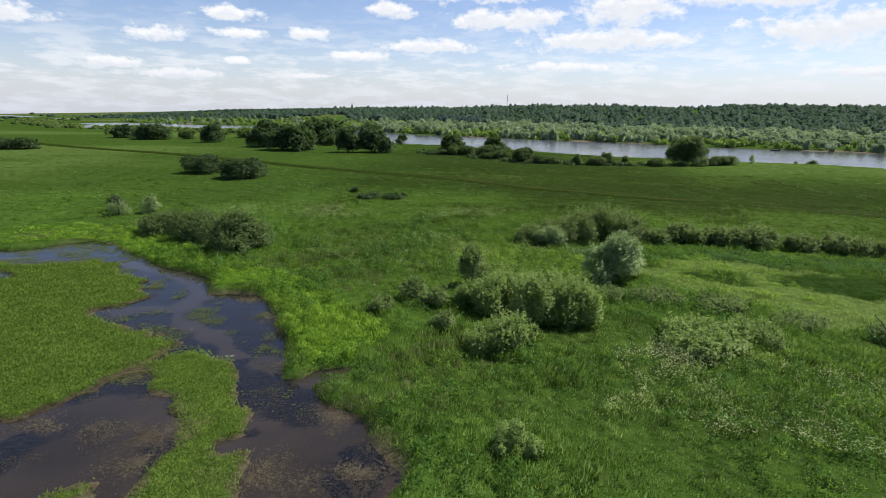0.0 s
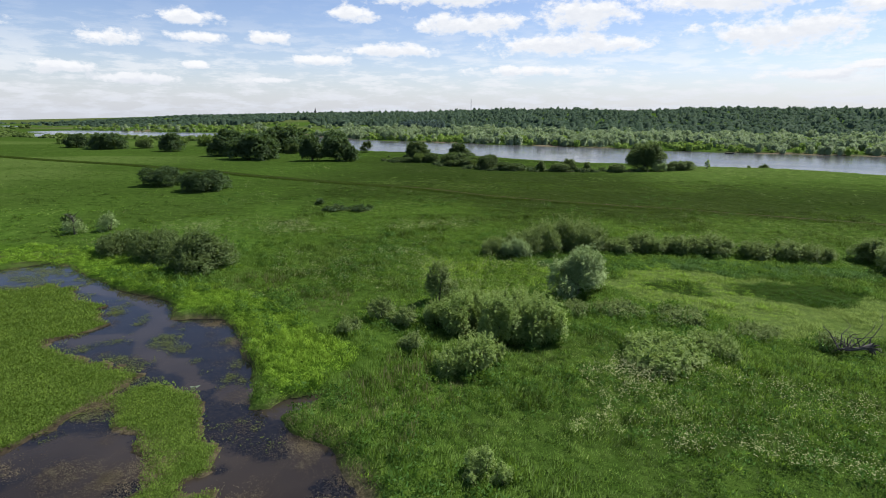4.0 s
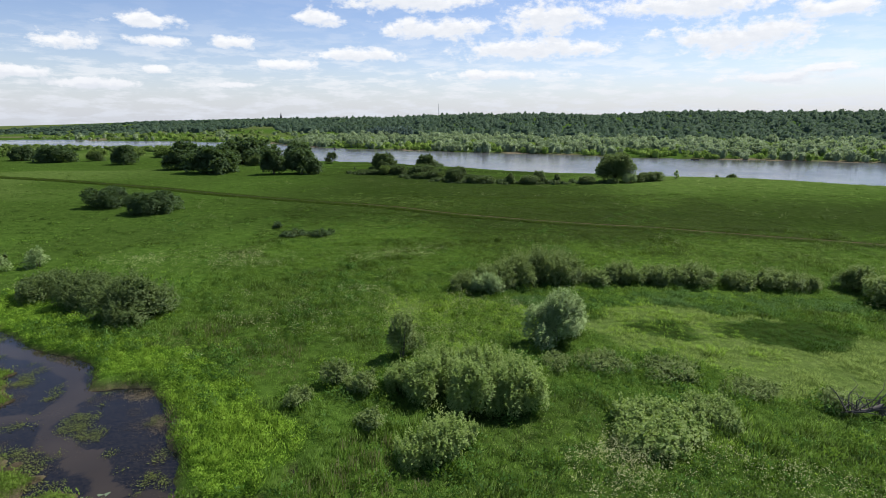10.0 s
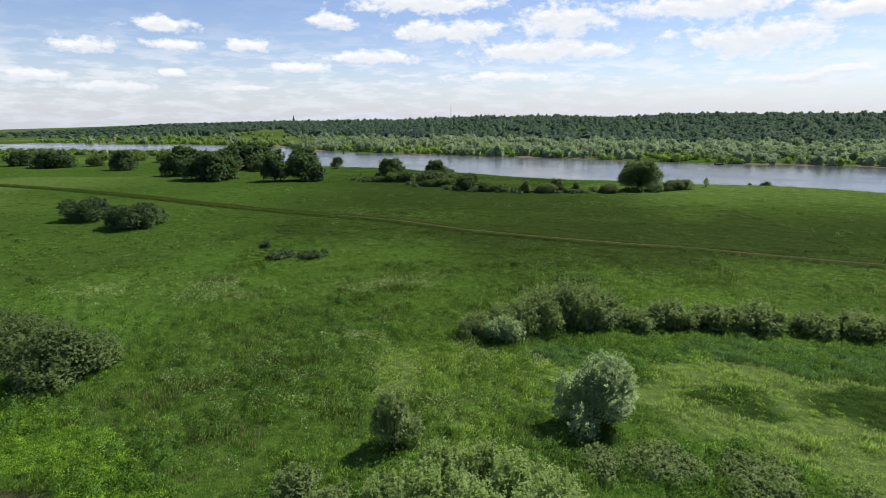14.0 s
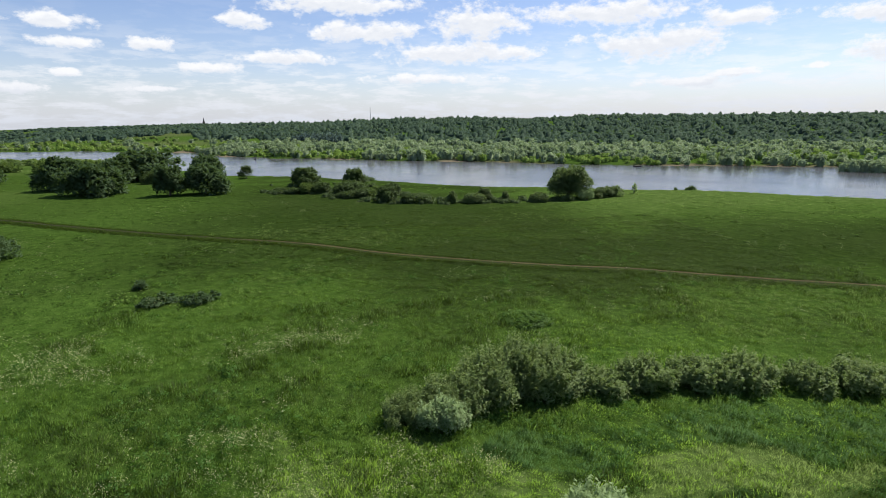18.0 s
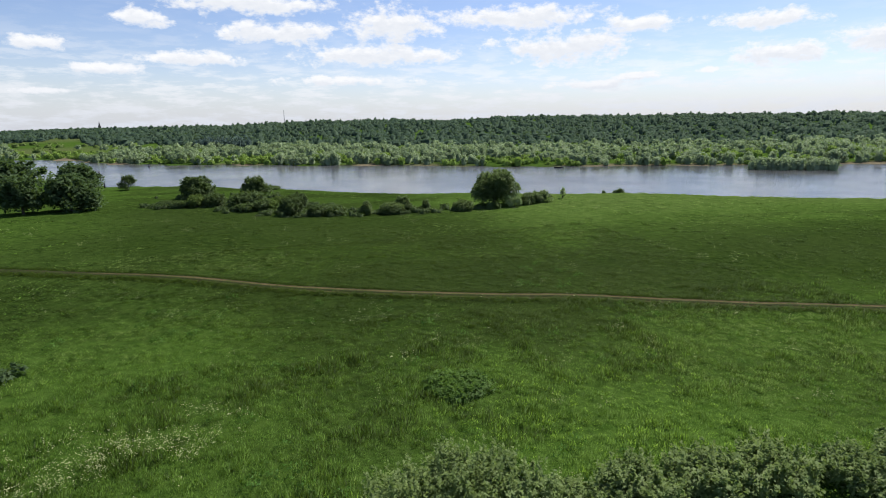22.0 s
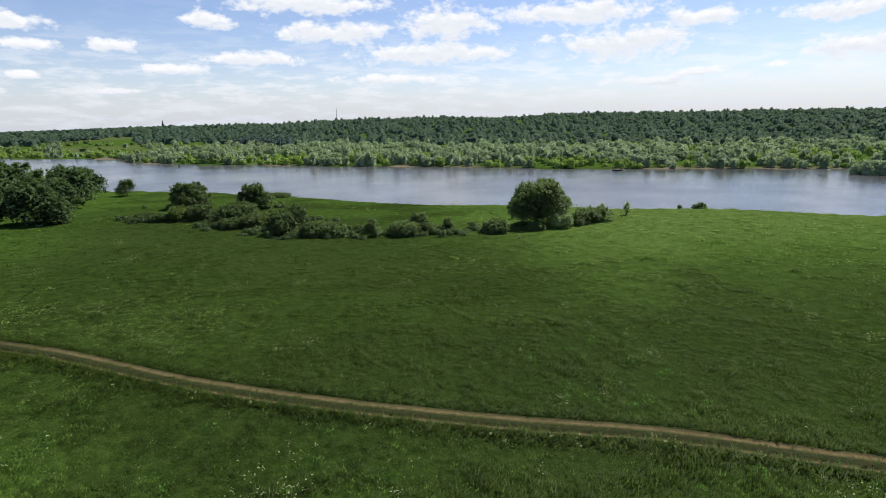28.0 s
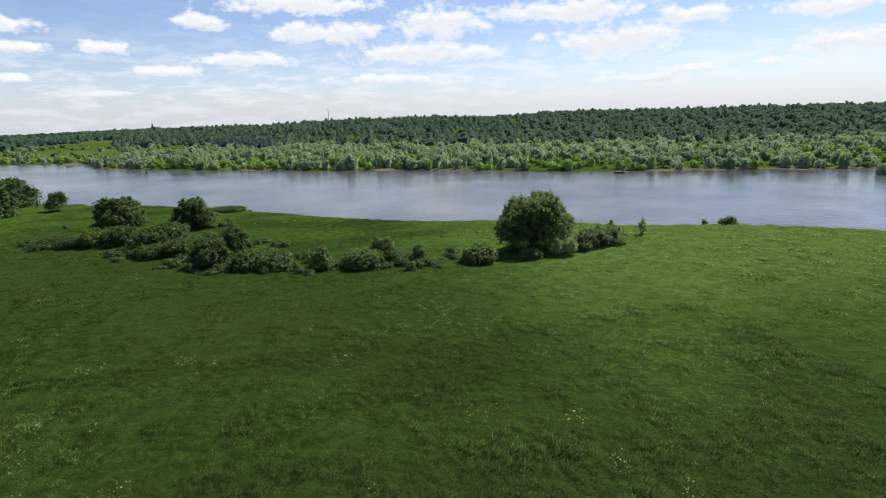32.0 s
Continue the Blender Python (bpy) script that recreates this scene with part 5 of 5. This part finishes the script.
LIGHT = [(-5.9, 212.3, 4.9, 3.0), (13.8, 197.8, 3.0, 2.6), (15.0, 205, 4.0, 2.6)]
shrubs(LIGHT, "light_shrub", "yellow-green bush among dark bank bushes", "shrub", M_YELLOW, "bank slope bushes", leaf=0.12, cover=1.0, lobes=10, seed=510, most=6000)
def bank_undergrowth():
    r = np.random.default_rng(33)
    c = np.array([p[:2] for p in BANK_LEFT[:13] + BANK[3:]])
    p = c[r.integers(0, len(c), 340)] + (0.0, 1.8) + r.normal(size=(340, 2)) * (4.6, 2.0)
    x, y = p.T
    scatter("bank_undergrowth", [far_crown(130 + i, 150, 1.0, 0.6, 0.12, 8, 0.5) for i in range(5)], x, y, land(x, y) - 0.15, r.uniform(0.8, 1.9, len(x)), M_BUSH, "low green scrub filling the bank slope between the bushes", "scrub", r.uniform(0.5, 1.3, len(x)), None, 68)


SAPLINGS = [(88.8, 182.3, 2.2, 3.0), (87.0, 189.5, 1.5, 2.0)]
shrubs(SAPLINGS, "sapling", "thin upright young tree on the bank edge", "sapling", M_WILLOW, "saplings", leaf=0.2, cover=0.8, lobes=6, upright=1.0, seed=520)
plant("round_bush", "small dark domed bush on the bank edge", "shrub", 109.9, 186.0, 4.1, 1.9, M_BUSH, 0.18, 1.2, 7, 0, 0, 0, 0, 530)
plant("round_bush", "very small dark bush on the bank edge", "shrub", 105.3, 187.0, 1.5, 0.9, M_BUSH, 0.15, 1.0, 5, 0, 0, 0, 0, 531)
GREENS = [(-150, 330, 14, 4), (-125, 318, 15, 5), (-108, 300, 13, 4.5), (-98, 285, 12, 4), (-170, 335, 12, 3.5), (-200, 345, 14, 4), (-215, 335, 10, 3.6), (-110, 330, 14, 4)]
shrubs(GREENS, "light_shrub", "light green thicket on the river bend", "shrub", M_YELLOW, "river bend thickets", leaf=0.42, cover=1.0, lobes=10, seed=540)


def dead_tree():
    """A fallen, bleached willow with bare branches."""
    ob = new("fallen_tree")
    ob.matrix_basis = pose(32.4, 38.9, float(land(32.4, 38.9)))
    r = np.random.default_rng(8)
    mesh_object("trunk", *tube([(-1.9, 0.3, 0.3), (-1.0, 0.05, 0.45), (-0.2, 0.1, 0.5), (0.5, 0, 0.75), (0.9, 0.1, 0.9)], [0.05, 0.10, 0.14, 0.17, 0.08], 8), M_DEAD, ob, True)
    for i in range(9):
        a, q = i * 0.7, 0.35 + 0.5 * r.random()
        mesh_object("root", *tube([(0.6, 0, 0.5), (0.6 + 0.3 * q, q * 0.6 * math.cos(a), 0.55 + q * 0.6 * math.sin(a)), (0.7 + 0.2 * q, q * math.cos(a + 0.4), max(0.0, 0.6 + q * math.sin(a + 0.4)))], [0.12, 0.07, 0.02], 5), M_BARK, ob, True)
    for i in range(22):
        a, q = i * 2.4 + r.random(), 0.8 + 1.7 * r.random()
        sx, up = -1.8 + 2.6 * r.random(), (0.2 + 0.5 * r.random()) if i % 3 else 1.1
        b = a + 0.5 * r.normal()
        mesh_object("branch", *tube([(sx, 0.1, 0.45), (sx + q * 0.35 * math.cos(a), q * 0.35 * math.sin(a), 0.55 + 0.45 * up * q), (sx + q * 0.7 * math.cos(b), q * 0.7 * math.sin(b), 0.5 + 0.75 * up * q), (sx + q * math.cos(b + 0.3), q * math.sin(b + 0.3), 0.35 + up * q)], [0.045, 0.035, 0.022, 0.008], 5), M_DEAD, ob, True)
    return tagged(ob, "bleached fallen dead tree with bare branches in the grass", "dead tree")


dead_tree()


def bare_tree(x, y, h, seed, label):
    ob = new("bare_tree")
    ob.matrix_basis = pose(x, y, float(land(x, y)) - 0.05)
    r = np.random.default_rng(seed)
    mesh_object("trunk", *tube([(0, 0, 0), (0.1, 0, h * 0.5), (0, 0.1, h)], [0.14, 0.09, 0.02], 7), M_DEAD, ob, True)
    for i in range(14):
        a, z0, q = i * 2.4, h * (0.25 + 0.65 * r.random()), h * (0.18 + 0.22 * r.random())
        mesh_object("branch", *tube([(0, 0, z0), (q * 0.5 * math.cos(a), q * 0.5 * math.sin(a), z0 + q * 0.5), (q * math.cos(a), q * math.sin(a), z0 + q)], [0.05, 0.035, 0.01], 5), M_DEAD, ob, True)
    return tagged(ob, label, "dead tree")


bare_tree(-45.0, 289.0, 6.8, 3, "leafless grey tree beside a dark tree on the bank")
bare_tree(-53.6, 82.0, 2.9, 4, "bare bleached stems standing in a grey bush")

# ---------------------------------------------------------------- the far shore and the hills


def far_crown(seed, cards, w, h, size, lobes=7, core=0.72, up=0.5):
    """A small tree for the distance: leaf clumps over several lobes and a lumpy core, one metre across at size 1."""
    r = np.random.default_rng(seed)
    span = np.array((w, w, h))
    mid = [np.array((0, 0, h * 0.9))]
    rad = [span * 0.66]
    for i in range(lobes):
        a = i * 2.4 + r.random()
        q, z = 0.62 * (0.6 + 0.5 * r.random()), (0.45, 0.85, 1.2, 1.45)[i % 4]
        if z > 1.1:
            q *= 0.6
        mid.append(np.array((w * q * math.cos(a), w * q * math.sin(a), h * z)))
        rad.append(span * (0.32 + 0.16 * r.random()))
    mid, rad = np.array(mid), np.array(rad)
    which = np.r_[np.zeros(cards // 5, int), r.integers(1, lobes + 1, cards - cards // 5)]
    d = r.normal(size=(cards, 3))
    d /= np.linalg.norm(d, axis=1)[:, None]
    d[:, 2] = np.where(d[:, 2] < -0.3, -d[:, 2], d[:, 2])
    c = mid[which] + d * rad[which] * r.uniform(0.88, 1.06, (cards, 1))
    c[:, 2] = np.maximum(c[:, 2], 0.06 * h)
    nrm = d * 0.8 + (0, 0, 0.3) + r.normal(size=(cards, 3)) * 0.4
    nrm /= np.linalg.norm(nrm, axis=1)[:, None]
    ax = np.cross(nrm, r.normal(size=(cards, 3)))
    ax /= np.linalg.norm(ax, axis=1)[:, None]
    wd = np.cross(nrm, ax)
    s = size * r.uniform(0.7, 1.3, (cards, 1))
    v = np.stack([c - ax * s, c + ax * s * 0.5 - wd * s * 0.9, c + ax * s * 0.5 + wd * s * 0.9], 1)
    soft = d * (0.62, 0.62, 0.5) + (c - mid[0]) * 0.25 + (0, 0, up) + nrm * 0.12
    soft /= np.linalg.norm(soft, axis=1)[:, None]
    back = (np.cross(v[:, 1] - v[:, 0], v[:, 2] - v[:, 0]) * soft).sum(1) < 0
    v[back] = v[back][:, ::-1]
    # the dark core inside the leaves
    k, cv = 6, []
    for z, q in ((0.05, 0.62), (0.55, 0.95), (1.2, 0.80), (1.62, 0.2)):
        for j in range(k):
            a = (j + 0.5 * (z > 1)) * 6.283 / k
            g = core * q * (0.8 + 0.4 * r.random())
            cv.append((w * g * math.cos(a), w * g * math.sin(a), h * z * (0.82 + 0.18 * core) * (0.9 + 0.2 * r.random())))
    cv = np.array(cv)
    cf = []
    for i in range(3):
        for j in range(k):
            p, q = i * k + j, i * k + (j + 1) % k
            cf += [(p, q, q + k), (p, q + k, p + k)]
    cn = (cv - (0, 0, h * 0.7)) * (0.8, 0.8, 0.6) / span + (0, 0, up * 0.8)
    cn /= np.linalg.norm(cn, axis=1)[:, None]
    lv, lf = v.reshape(-1, 3), np.arange(cards * 3).reshape(-1, 3)
    return np.concatenate([lv, cv]), np.concatenate([lf, np.array(cf) + len(lv)]), np.concatenate([np.repeat(soft, 3, axis=0), cn])


def far_woods():
    r = np.random.default_rng(21)
    n = 5200
    u, s = r.uniform(-760, 420, n), r.uniform(0, 1, n) ** 1.1 * 150 + 6
    v = np.interp(u, FAR_U, FAR_V) + s
    x, y = u * 0.853 + v * 0.522, -u * 0.522 + v * 0.853
    patch = fbm(u, v * 2.2, 60.0, 3)
    tree = (patch > 0.40) & (r.random(n) < 0.74)
    bush = ~tree & (r.random(n) < np.where(s < 50, 0.95, 0.4))
    tree &= ~((u < -375) & (s > 12) & (r.random(n) < 0.92))
    tree &= ~((u < -375) & (r.random(n) < 0.6))
    bush &= ~((u < -375) & (s > 20) & (r.random(n) < 0.8))
    w = r.uniform(2.6, 4.8, n) * np.where(s > 90, 1.1, 1.0)
    scatter("far_willows", [far_crown(i, 96, 0.95, 0.95, 0.19, 9, 0.62, 0.7) for i in range(7)], x[tree], y[tree], land(x[tree], y[tree]) - 0.3, w[tree] * 0.9, M_FAR, "silvery round willows along the far river shore", "willow trees", w[tree] * r.uniform(0.55, 1.1, tree.sum()), None, 61)
    scatter("far_shrubs", [far_crown(20 + i, 70, 1.0, 0.75, 0.2, 8, 0.6) for i in range(5)], x[bush], y[bush], land(x[bush], y[bush]) - 0.2, w[bush] * 0.85, M_FARBUSH, "fresh green low shrubs on the far shore", "shrubs", w[bush] * 0.72 * r.uniform(0.6, 1.2, bush.sum()), None, 62)
    # forest on the slope
    n = 27000
    az, rad = np.radians(r.uniform(-36, 66, n)), np.sqrt(r.uniform(520 ** 2, 1500 ** 2, n))
    x, y = 15 + rad * np.sin(az), 60 + rad * np.cos(az)
    u, v = river_uv(x, y)
    s = v - np.interp(u, FAR_U, FAR_V)
    clear = fbm(x, y, 120.0, 5)
    left = np.degrees(az) < -14
    keep = ~((x > -42) & (x < 16) & (rad < 620)) & (s > 150 + 60 * clear) & ((clear > 0.36) | (rad > 800)) & (~left | (rad > 950) & (np.degrees(az) > -27) | (rad > 1280) | (clear > 0.6)) & (r.random(n) < np.clip((760 / rad) ** 1.1, 0, 1) * 0.62)
    x, y = x[keep], y[keep]
    size = r.uniform(2.4, 6.2, len(x)) * np.where(fbm(x, y, 60.0, 2) > 0.5, 1.0, 0.8)
    pines = [far_crown(40 + i, 18, 0.85, 1.0, 0.28, 6, 0.9, 1.2) for i in range(3)] + [far_crown(50 + i, 18, 1.1, 0.75, 0.32, 6, 0.95, 1.2) for i in range(6)]
    scatter("hill_forest", pines, x, y, land(x, y) - 0.5, size, M_HAZY_FOREST, "dense mixed forest covering the long low hills", "forest", size * r.uniform(0.75, 1.35, len(x)), None, 63)
    # a dark stand of pines at the foot of the hills
    n = 150
    x, y = r.uniform(-37, 10, n), r.uniform(590, 650, n)
    size = r.uniform(3.0, 4.3, n)
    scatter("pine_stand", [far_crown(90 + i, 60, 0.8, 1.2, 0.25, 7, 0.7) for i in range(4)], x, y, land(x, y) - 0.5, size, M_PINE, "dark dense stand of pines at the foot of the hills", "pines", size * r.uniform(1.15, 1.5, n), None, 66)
    # scrub and tree lines on the far plain
    n = 4800
    az, rad = np.radians(r.uniform(-60, -12, n)), r.uniform(600, 3400, n)
    x, y = 15 + rad * np.sin(az), 60 + rad * np.cos(az)
    u, v = river_uv(x, y)
    s, t = v - np.interp(u, FAR_U, FAR_V), v - np.interp(u, NEAR_U, NEAR_V)
    band = (np.abs(fbm(x * 0.5, y, 260.0, 4) - 0.5) < 0.022 + 0.16 * smooth(1200, 2800, rad)) | ((rad < 860) & (r.random(n) < 0.35))
    keep = ((s > 8) | (t < -6)) & band
    x, y, rad = x[keep], y[keep], rad[keep]
    size = r.uniform(2.2, 5.0, len(x)) * np.clip(rad / 1000, 0.9, 2.4)
    low = rad < 900
    for name, mat, label, pick in (("plain_tree_lines", M_HAZY_FOREST, "lines of trees across the distant plain", ~low), ("plain_scrub", M_YELLOW, "light green scrub on the edge of the plain", low)):
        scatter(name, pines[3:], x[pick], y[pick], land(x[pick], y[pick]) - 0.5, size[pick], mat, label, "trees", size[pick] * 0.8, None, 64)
    # scrub along the near bank of the far river bend
    n = 420
    u = r.uniform(-700, -235, n)
    v = np.interp(u, NEAR_U, NEAR_V) - 2 - 26 * r.random(n) ** 1.6
    x, y = u * 0.853 + v * 0.522, -u * 0.522 + v * 0.853
    scatter("bank_scrub", [far_crown(110 + i, 60, 1.0, 0.75, 0.2, 7) for i in range(5)], x, y, land(x, y) - 0.3, r.uniform(1.8, 4.2, n), M_YELLOW, "light green scrub lining the river bend", "scrub", r.uniform(1.2, 2.6, n), None, 67)
    # wooded island spit off the far shore
    n = 120
    t = r.random(n)
    x, y = 245.4 + 25 * t + r.normal(size=n) * 2.2, 260.9 - 14.7 * t + r.normal(size=n) * 2.2
    scatter("island_shrubs", [far_crown(70 + i, 150, 1.0, 0.95, 0.14, 8) for i in range(5)], x, y, np.full(n, WATER - 0.3), r.uniform(2.0, 3.6, n), M_FAR, "low willow scrub on a flooded spit in the river", "shrubs", None, None, 65)


far_woods()
bank_undergrowth()


def mast():
    ob = new("radio_mast")
    ob.matrix_basis = pose(155.8, 2500.0, 12.0)
    h, w = 72.0, 1.3
    corners = [(w * math.cos(a), w * math.sin(a)) for a in (0.3, 2.4, 4.5)]
    for cx, cy in corners:
        mesh_object("mast_leg", *tube([(cx, cy, 0), (cx * 0.6, cy * 0.6, h)], [0.45, 0.3], 5), M_METAL, ob)
    for i in range(18):
        a, b = corners[i % 3], corners[(i + 1) % 3]
        k0, k1 = 1 - 0.4 * i / 18, 1 - 0.4 * (i + 1) / 18
        mesh_object("brace", *tube([(a[0] * k0, a[1] * k0, h * i / 18), (b[0] * k1, b[1] * k1, h * (i + 1) / 18)], [0.2, 0.2], 4), M_METAL, ob)
    return tagged(ob, "thin grey lattice radio mast on the wooded ridge", "radio mast")


def tower():
    ob = new("tower")
    ob.matrix_basis = pose(-624, 3000.0, 4.0)
    mesh_object("tower_wall", *tube([(0, 0, 0), (0, 0, 24), (0, 0, 25)], [6.5, 6.0, 6.8], 8), M_WALL, ob)
    mesh_object("tower_roof", *tube([(0, 0, 25), (0, 0, 30), (0, 0, 48)], [7.0, 4.0, 0.4], 8), M_TAR, ob)
    return tagged(ob, "dark pointed tower rising above the distant forest", "tower")


def boat():
    ob = new("rowing_boat")
    ob.matrix_basis = pose(165.8, 315.8, WATER + 0.02, 0, 0, -32)
    v, f = [], []
    xs = np.linspace(-2.3, 2.3, 11)
    for x0 in xs:
        k = max(0.06, 1 - (abs(x0) / 2.35) ** 2.6)
        rise = 0.12 * (x0 / 2.3) ** 2
        v += [(x0, -0.72 * k, 0.48 + rise), (x0, -0.5 * k, 0.05), (x0, 0, -0.12), (x0, 0.5 * k, 0.05), (x0, 0.72 * k, 0.48 + rise)]
    for i in range(10):
        for j in range(4):
            f.append((i * 5 + j, i * 5 + j + 1, i * 5 + j + 6, i * 5 + j + 5))
    hull = mesh_object("hull", np.array(v), np.array(f), M_TAR, ob, True)
    hull.modifiers.new("thickness", "SOLIDIFY").thickness = 0.05
    for x0 in (-0.9, 0.8):
        bm = bmesh.new()
        bmesh.ops.create_cube(bm, size=1.0, matrix=Matrix.Translation((x0, 0, 0.36)) @ Matrix.Diagonal((0.24, 1.1, 0.04, 1)))
        me = bpy.data.meshes.new("thwart")
        bm.to_mesh(me)
        bm.free()
        me.materials.append(M_DEAD)
        new("thwart", me).parent = ob
    return tagged(ob, "small dark rowing boat moored at the far shore", "boat")


def buoy():
    ob = new("buoy")
    ob.matrix_basis = pose(-51.6, 442.7, WATER)
    mesh_object("float", *tube([(0, 0, -0.3), (0, 0, 0.1), (0, 0, 0.5), (0, 0, 0.6)], [0.3, 0.75, 0.7, 0.2], 10), M_TAR, ob, True)
    mesh_object("topmark", *tube([(0, 0, 0.6), (0, 0, 1.9), (0, 0, 2.0)], [0.35, 0.22, 0.03], 8), M_TAR, ob, True)
    return tagged(ob, "dark river buoy afloat in midstream", "buoy")


def stump():
    ob = new("wooden_post")
    z = float(land(-42.6, 283.0))
    ob.matrix_basis = pose(-42.6, 283.0, z - 0.1)
    mesh_object("post", *tube([(0, 0, 0), (0.05, 0, 1.0), (0.03, 0.05, 1.8), (0.03, 0.05, 1.86)], [0.28, 0.24, 0.2, 0.1], 8), M_TAR, ob, True)
    return tagged(ob, "short dark wooden post on the river bank", "post")


mast()
tower()
boat()
buoy()
stump()

# ---------------------------------------------------------------- the sward, last
grow_mats()
grow_herbs()
grow_flowers()
grow_sward()
grow_verges()
